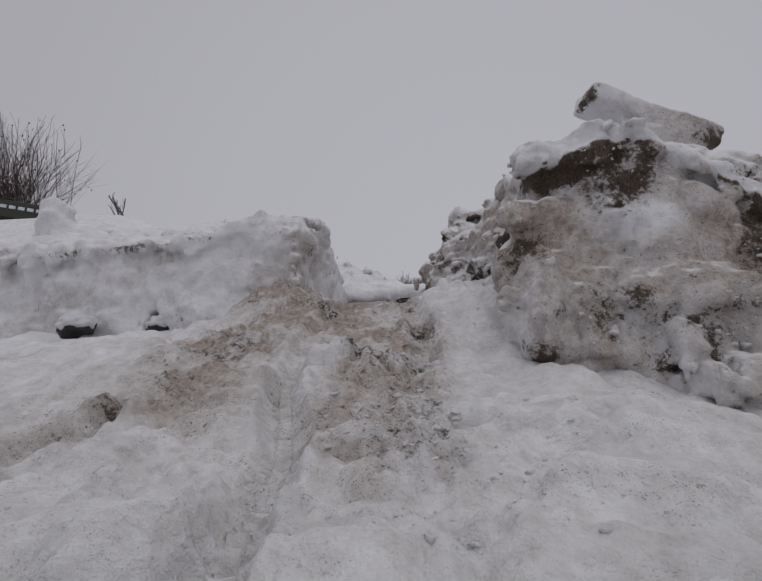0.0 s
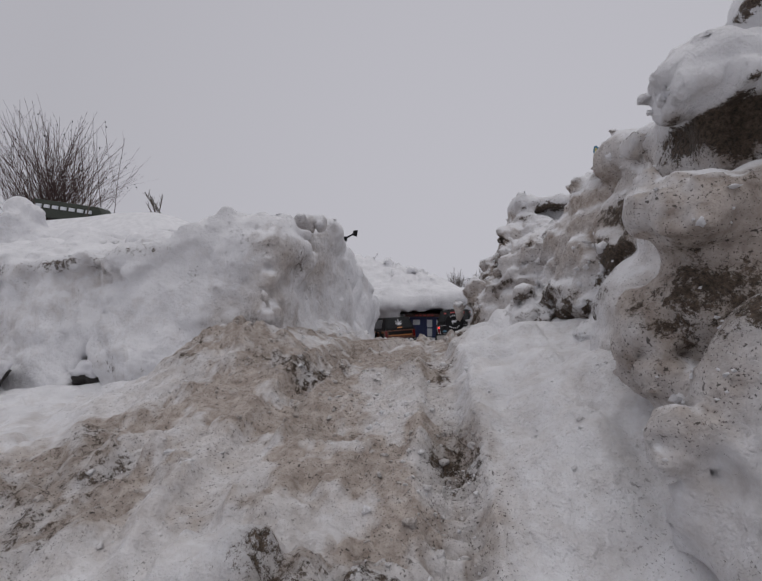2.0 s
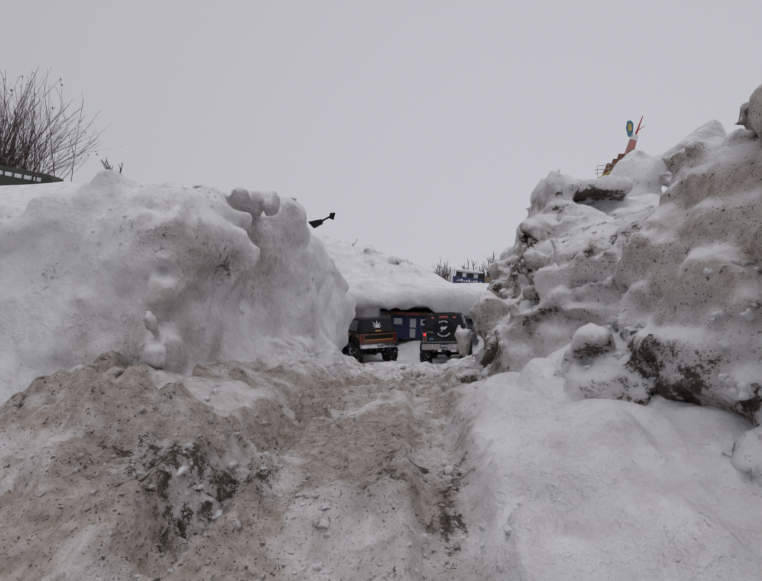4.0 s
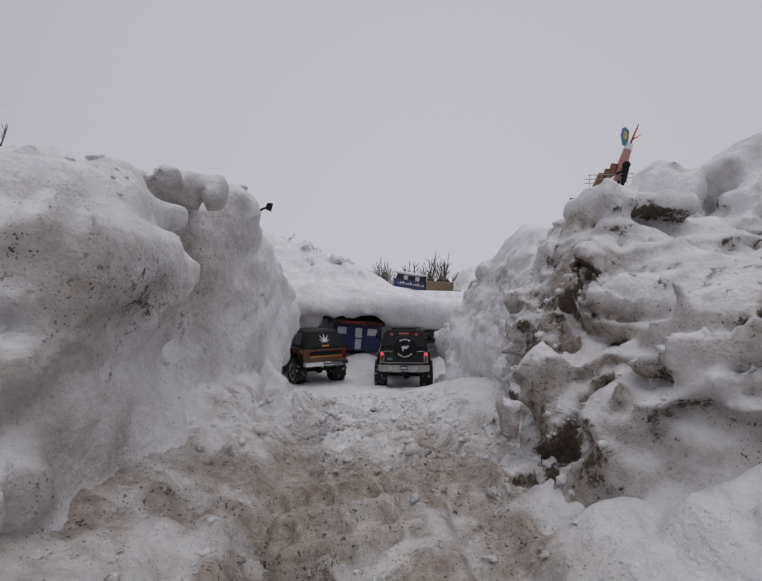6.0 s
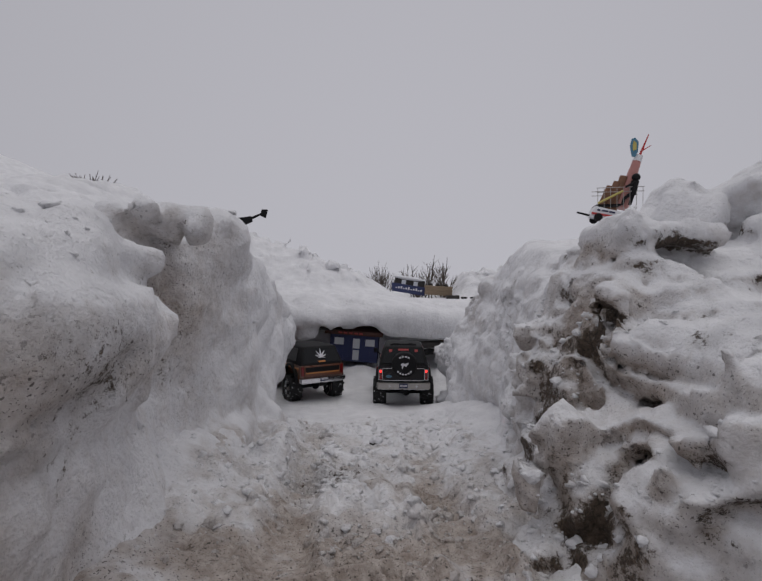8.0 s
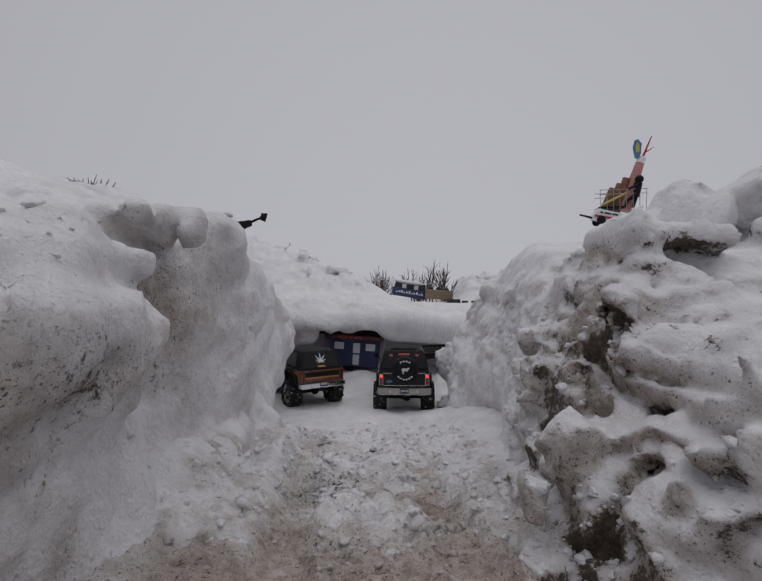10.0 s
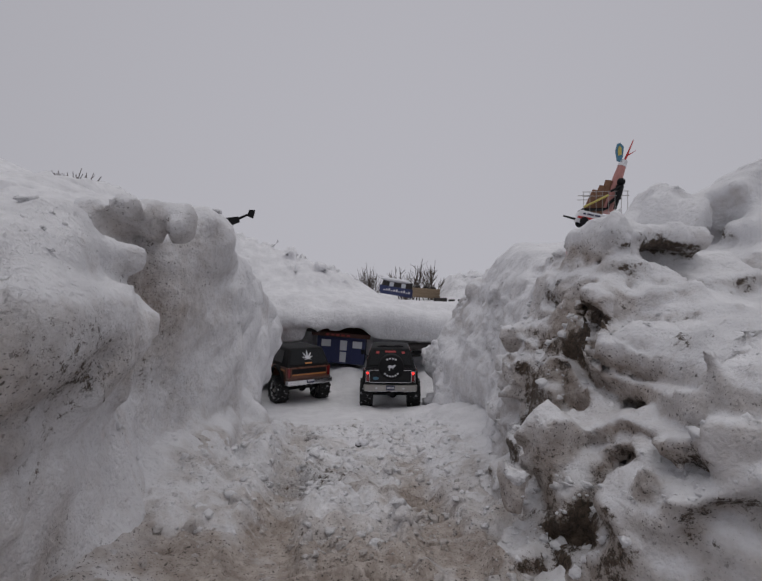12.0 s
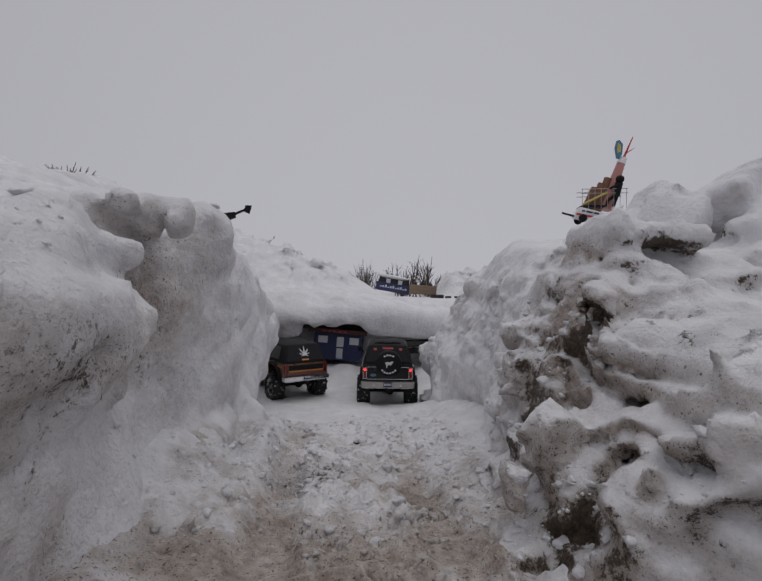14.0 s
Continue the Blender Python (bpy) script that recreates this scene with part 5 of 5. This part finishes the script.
shrub("shrub", "tall bare red-brown shrub with dried seed heads", (-5.62, 5.6, 1.84), 2.05, 1.2, 230, 3, BARK, (0.14, 0), 110, 0.0075, 3)
shrub("sapling", "small bare forked sapling in the snow", (-3.45, 5.0, 1.83), 0.42, 0.2, 7, 5, GREYBARK, thick=0.012, twigs=5)
shrub("shrub", "low bare brown bush on the hill", (-1.28, 2.6, bank_top("snow_bank_west", -1.28, 2.6) - 0.012), 0.09, 0.12, 34, 6, GREYBARK, thick=0.005)
shrub("shrub", "bare bush behind the toy stall", (0.36, 4.5, 0.42), 0.37, 0.17, 60, 7, GREYBARK, thick=0.004, twigs=5)
shrub("shrub", "bare forked bush behind the planter", (0.76, 4.5, 0.42), 0.38, 0.26, 15, 8, GREYBARK, thick=0.007, twigs=12)
shrub("shrub", "bare forked bush behind the planter", (0.95, 4.46, 0.42), 0.42, 0.22, 16, 9, GREYBARK, thick=0.007, twigs=12)


# ---- toys on the crest and the hill ----
def rescue_trailer(m):
    t = thing("toy_trailer", "white toy rescue trailer with a red stripe", "toy trailer", m)
    part("body", hull([(-0.062, -0.035, 0.02), (0.062, -0.035, 0.014), (-0.062, 0.035, 0.02), (0.062, 0.035, 0.014), (-0.052, -0.033, 0.066), (0.060, -0.033, 0.060), (-0.052, 0.033, 0.066), (0.060, 0.033, 0.060)], 0.004), BODYWHITE, t, smooth=40)
    part("stripe", box((-0.061, -0.0372, 0.026), (0.061, -0.034, 0.036), 0.0008), RED, t, "red side stripe")
    for x, w in ((-0.034, 0.006), (-0.008, 0.014), (0.022, 0.012)):
        part("print_bar", add_box(bmesh.new(), (x - w, -0.0362, 0.046), (x + w, -0.033, 0.053)), PLATE, t)
    for s in (-1, 1):
        part("wheel", lathe([(0.0, -0.006), (0.016, -0.006), (0.018, -0.003), (0.018, 0.003), (0.016, 0.006), (0.0, 0.006)], 20, "y"), MATT, t, at=Matrix.Translation((-0.030, s * 0.037, 0.017)), smooth=40)
    part("drawbar", rod((-0.060, 0, 0.026), (-0.115, 0, 0.030), 0.005, 0.004), MATT, t)
    part("rear_lamp", box((0.056, -0.038, 0.012), (0.068, -0.02, 0.03), 0.002), MATT, t)
    return t


TOY_LEAN = Matrix.Rotation(radians(12), 4, "Y")
TOYS = Matrix.Translation((0.752, 1.50, 0.686)) @ Matrix.Rotation(radians(-16), 4, "Z") @ Matrix.Scale(0.69, 4)
rescue_trailer(TOYS @ TOY_LEAN)


def wire_cart(m):
    t = thing("wire_cart", "small wire cart with grey rails and yellow bar", "toy cart", m)
    for z in (0.05, 0.07):
        for y in (-0.04, 0.04):
            part("rail", rod((-0.075, y, z), (0.125, y, z), 0.0016, n=6), BRUSHED, t)
    for k in range(8):
        x = -0.07 + 0.027 * k
        part("upright", rod((x, -0.04, -0.03), (x, -0.04, 0.07), 0.0012, n=6), BRUSHED, t)
    part("floor_panel", box((-0.075, -0.04, -0.012), (0.03, 0.04, -0.004), 0.002), MATT, t)
    part("yellow_bar", rod((-0.07, -0.044, 0.0), (0.035, -0.044, 0.052), 0.005, n=8), YELLOW, t, "pale yellow bar")
    return t


wire_cart(TOYS @ Matrix.Translation((0.055, 0.05, 0.093)))
for k, (x, h) in enumerate(((0.010, 0.105), (0.040, 0.125), (0.067, 0.150))):
    a = Vector((x, 0.065, 0.073))
    tagged(part("cardboard_tube", rod(a, a + Vector((0.045, 0.0, h)), 0.018, 0.017, 14), LOG, smooth=40, at=TOYS), "brown cardboard tube standing in a cart", "tube", "tubes in the cart")
tube = thing("pink_tube", "faded pink plastic chute leaning upwards", "toy chute", TOYS @ Matrix.Translation((0.10, 0.07, 0.078)))
part("chute", rod((0, 0, 0), (0.07, 0, 0.215), 0.032, 0.018, 16), PINK, tube, smooth=40)
part("collar", rod((0.069, 0, 0.212), (0.080, 0, 0.240), 0.020, 0.016, 14), BODYWHITE, tube, smooth=40)
part("red_spike", rod((0.080, 0, 0.236), (0.120, 0, 0.335), 0.006, 0.002, 8), RED, tube, "thin red spike")
part("side_spike", rod((0.092, 0, 0.262), (0.130, 0, 0.285), 0.003, 0.001, 6), RED, tube)
wing = part("foil_wing", prism([(0.0, 0.0), (-0.012, 0.06), (0.0, 0.10), (0.022, 0.105), (0.046, 0.08), (0.040, 0.02), (0.02, -0.005)], -0.004, 0.004), SKYBLUE, tube, "light blue and yellow foil wing", at=Matrix.Translation((0.044, -0.012, 0.235)) @ Matrix.Diagonal((0.62, 0.8, 0.8, 1)))
part("wing_field", prism([(0.006, 0.03), (0.004, 0.065), (0.012, 0.088), (0.030, 0.075), (0.030, 0.035)], -0.006, 0.0), YELLOW, wing)


def doll(at):
    bm = bmesh.new()
    bmesh.ops.create_uvsphere(bm, u_segments=14, v_segments=10, radius=0.018, matrix=Matrix.Translation((0.014, 0, 0.122)))
    rod((0.0, 0, 0.045), (0.010, 0, 0.105), 0.014, 0.017, 12, bm)
    rod((-0.002, 0, 0.052), (-0.036, 0, 0.028), 0.009, 0.007, 8, bm)
    rod((-0.036, 0, 0.028), (-0.044, 0, 0.0), 0.007, 0.006, 8, bm)
    rod((0.004, 0.008, 0.05), (-0.010, 0.008, 0.0), 0.009, 0.007, 8, bm)
    rod((0.008, -0.012, 0.098), (-0.034, -0.012, 0.078), 0.006, 0.005, 8, bm)
    return tagged(part("doll", bm, MATT, smooth=60, at=TOYS @ Matrix.Translation(at)), "plain black plastic toy doll standing on a cart", "doll")


doll((0.135, 0.02, 0.085))


def hook_arm(m):
    t = thing("toy_boom", "black plastic toy boom poking out of the snow", "toy boom", m)
    part("beam", hull([(0, -0.02, 0.0), (0, 0.02, 0.0), (0.03, -0.02, -0.05), (0.03, 0.02, -0.05), (0.10, -0.015, -0.03), (0.10, 0.015, -0.03), (0.10, -0.015, 0.002), (0.10, 0.015, 0.002)], 0.004), MATT, t)
    part("arm", rod((0.09, 0, -0.012), (0.165, 0, 0.012), 0.008, 0.006), MATT, t)
    part("hook", hull([(0.15, -0.01, 0.0), (0.15, 0.01, 0.0), (0.18, -0.01, -0.018), (0.18, 0.01, -0.018), (0.20, -0.01, 0.03), (0.20, 0.01, 0.03), (0.165, -0.01, 0.035), (0.165, 0.01, 0.035)], 0.003), MATT, t)
    return t


hook_arm(pose(-0.665, 2.95, 0.905, 0, -8, 0))


def green_shed(m):
    t = thing("toy_coach", "dark olive toy coach half sunk in snow", "toy coach", m)
    part("body", hull([(-0.5, -0.12, -0.1), (0.5, -0.12, -0.1), (-0.5, 0.12, -0.1), (0.5, 0.12, -0.1), (-0.48, -0.11, 0.16), (0.36, -0.11, 0.16), (-0.48, 0.11, 0.16), (0.36, 0.11, 0.16)], 0.02), OLIVE, t, smooth=40)
    for k in range(7):
        x = -0.38 + 0.105 * k
        part("window", box((x - 0.035, -0.13, 0.035), (x + 0.035, -0.112, 0.085), 0.003), PANE, t)
    part("marker_stick", rod((0.28, -0.2, -0.15), (0.31, -0.2, 0.25), 0.010, 0.006), GREYBARK, t)
    return t


green_shed(pose(-4.72, 5.05, 1.95, 0, 13, 0) @ Matrix.Diagonal((1.2, 1, 0.9, 1)))


# ---- stones and loose snow ----
def stone(at, size, seed):
    t = thing("stone", "dark wet stone capped with snow", "stone", Matrix.Translation(at), "stones by the bank")
    for name, material, scale, dz in (("rock", DARKWOOD, (1, 0.8, 0.6), 0.0), ("snow_cap", SNOWCAP, (1.04, 0.88, 0.58), 0.30)):
        bm = bmesh.new()
        bmesh.ops.create_icosphere(bm, subdivisions=4, radius=1)
        for v in bm.verts:
            v.co *= 1 + 0.40 * noise.noise(v.co * 1.6 + Vector((seed, 0, 0))) + 0.14 * noise.noise(v.co * 5 + Vector((seed, 3, 0)))
            v.co = Vector((v.co.x * scale[0], v.co.y * scale[1], v.co.z * scale[2] + dz)) * size
        part(name, bm, material, t, smooth=80)
    return t


stone((-1.16, 0.50, 0.150), 0.062, 1)
# added in the hollow to stand for the dark recess at the wall's foot
stone((-0.86, 0.55, 0.135), 0.052, 2)
stone((0.375, 1.93, 0.035), 0.045, 4)
stone((0.023, 1.24, 0.116), 0.013, 5)
tagged(part("branch", rod((-1.35, 0.25, 0.06), (-1.05, 0.42, 0.10), 0.009, 0.005), BARK), "bare broken branch lying on the snow", "branch")


def chunks(name, label, places, normals, sizes, seed, dirt_at):
    """Loose lumps of snow, joined into one mesh."""
    rng = np.random.RandomState(seed)
    bm = bmesh.new()
    bmesh.ops.create_icosphere(bm, subdivisions=2, radius=1)
    bm.verts.ensure_lookup_table()
    base = np.array([v.co[:] for v in bm.verts])
    tris = np.array([[v.index for v in f.verts] for f in bm.faces])
    bm.free()
    verts, faces, dirt_shade = [], [], []
    for k in range(len(places)):
        u = base + rng.randn(3) * 5
        r = 1 + 0.75 * vnoise(u, 1.3, 3) + 0.4 * billow(u, 2.6, 1, 4)
        q = base * np.clip(r, 0.35, 1.8)[:, None] * rng.uniform(0.5, 1.3, 3) * np.array([1, 1, 0.7]) * sizes[k]
        a = rng.uniform(0, 2 * math.pi)
        rot = np.array([[math.cos(a), -math.sin(a), 0], [math.sin(a), math.cos(a), 0], [0, 0, 1]])
        verts.append(q @ rot.T + places[k] - normals[k] * sizes[k] * 0.05)
        faces.append(tris + len(base) * k)
        dirt_shade.append(np.full(len(base), dirt_at[k]))
    me = mesh_of(name, np.concatenate(verts), np.concatenate(faces))
    paint(me, "dirt_shade", np.concatenate(dirt_shade))
    paint(me, "mud_shade", np.concatenate(dirt_shade) * 0.25)
    me.materials.append(SNOW)
    return tagged(new(name, me), label, "snow clods", kind="stuff")


def scatter_ground(count, seed):
    rng = np.random.RandomState(seed)
    x = rng.normal(-0.02, 0.20, count * 3)
    y = rng.uniform(-0.85, 1.75, count * 3)
    p = np.stack([x, y, 0 * x], 1)
    brown, strip, lane = zones(x, y)
    thick = np.clip(0.35 * brown + 0.5 * strip + 0.6 * lane, 0.14 * (y < 0.3), 1)
    keep = (vnoise(p, 6, 71) + 0.6 * vnoise(p, 14, 72) > rng.uniform(-0.5, 0.5, len(x))) & (x > -0.6) & (x < 0.55) & (rng.rand(len(x)) < thick)
    x, y = x[keep][:count], y[keep][:count]
    z, ice, churn = ground_surface(x, y)
    dirt_shade, _ = ground_dirt_shade(x, y, ice, churn)
    s = 0.0014 + (0.0045 + 0.0025 * sstep(0.5, 0.8, y)) * rng.rand(len(x)) ** 7
    s = s * (1 - 0.8 * ice)
    up = np.tile([0.0, 0.0, 1.0], (len(x), 1))
    chunks("snow_clods", "loose crumbled snow clods strewn along the lane", np.stack([x, y, z], 1), up, s, seed, np.clip(dirt_shade * 0.7 + rng.rand(len(x)) * 0.3 - 0.2, 0, 1))


def scatter_bank(name, count, seed, test):
    rng = np.random.RandomState(seed)
    v, n = SKINS[name]
    ok = np.nonzero(test(v, n))[0]
    k = rng.choice(ok, min(count, len(ok)), replace=False)
    s = 0.0018 + 0.007 * rng.rand(len(k)) ** 5
    chunks("snow_clods", "loose crumbled snow clods lying on the bank", v[k], n[k], s, seed, np.clip(rng.rand(len(k)) * 0.6 - 0.3, 0, 1))


scatter_ground(8000, 5)
scatter_bank("snow_bank_east", 900, 6, lambda v, n: (n[:, 2] > 0.25) & (v[:, 0] < 0.75) & (v[:, 1] > 0.35) & (v[:, 1] < 1.3) & (v[:, 2] < 0.46) & (vnoise(v, 8, 73) > 0.0))
scatter_bank("snow_bank_east", 500, 7, lambda v, n: (np.abs(n[:, 2]) < 0.6) & (v[:, 1] < 0.3) & (v[:, 0] < 1.0) & (vnoise(v, 8, 74) > 0.2))
scatter_bank("snow_bank_west", 220, 8, lambda v, n: (n[:, 2] > 0.2) & (v[:, 0] > -1.2) & (v[:, 1] < 1.4) & (vnoise(v, 8, 75) > 0.15))
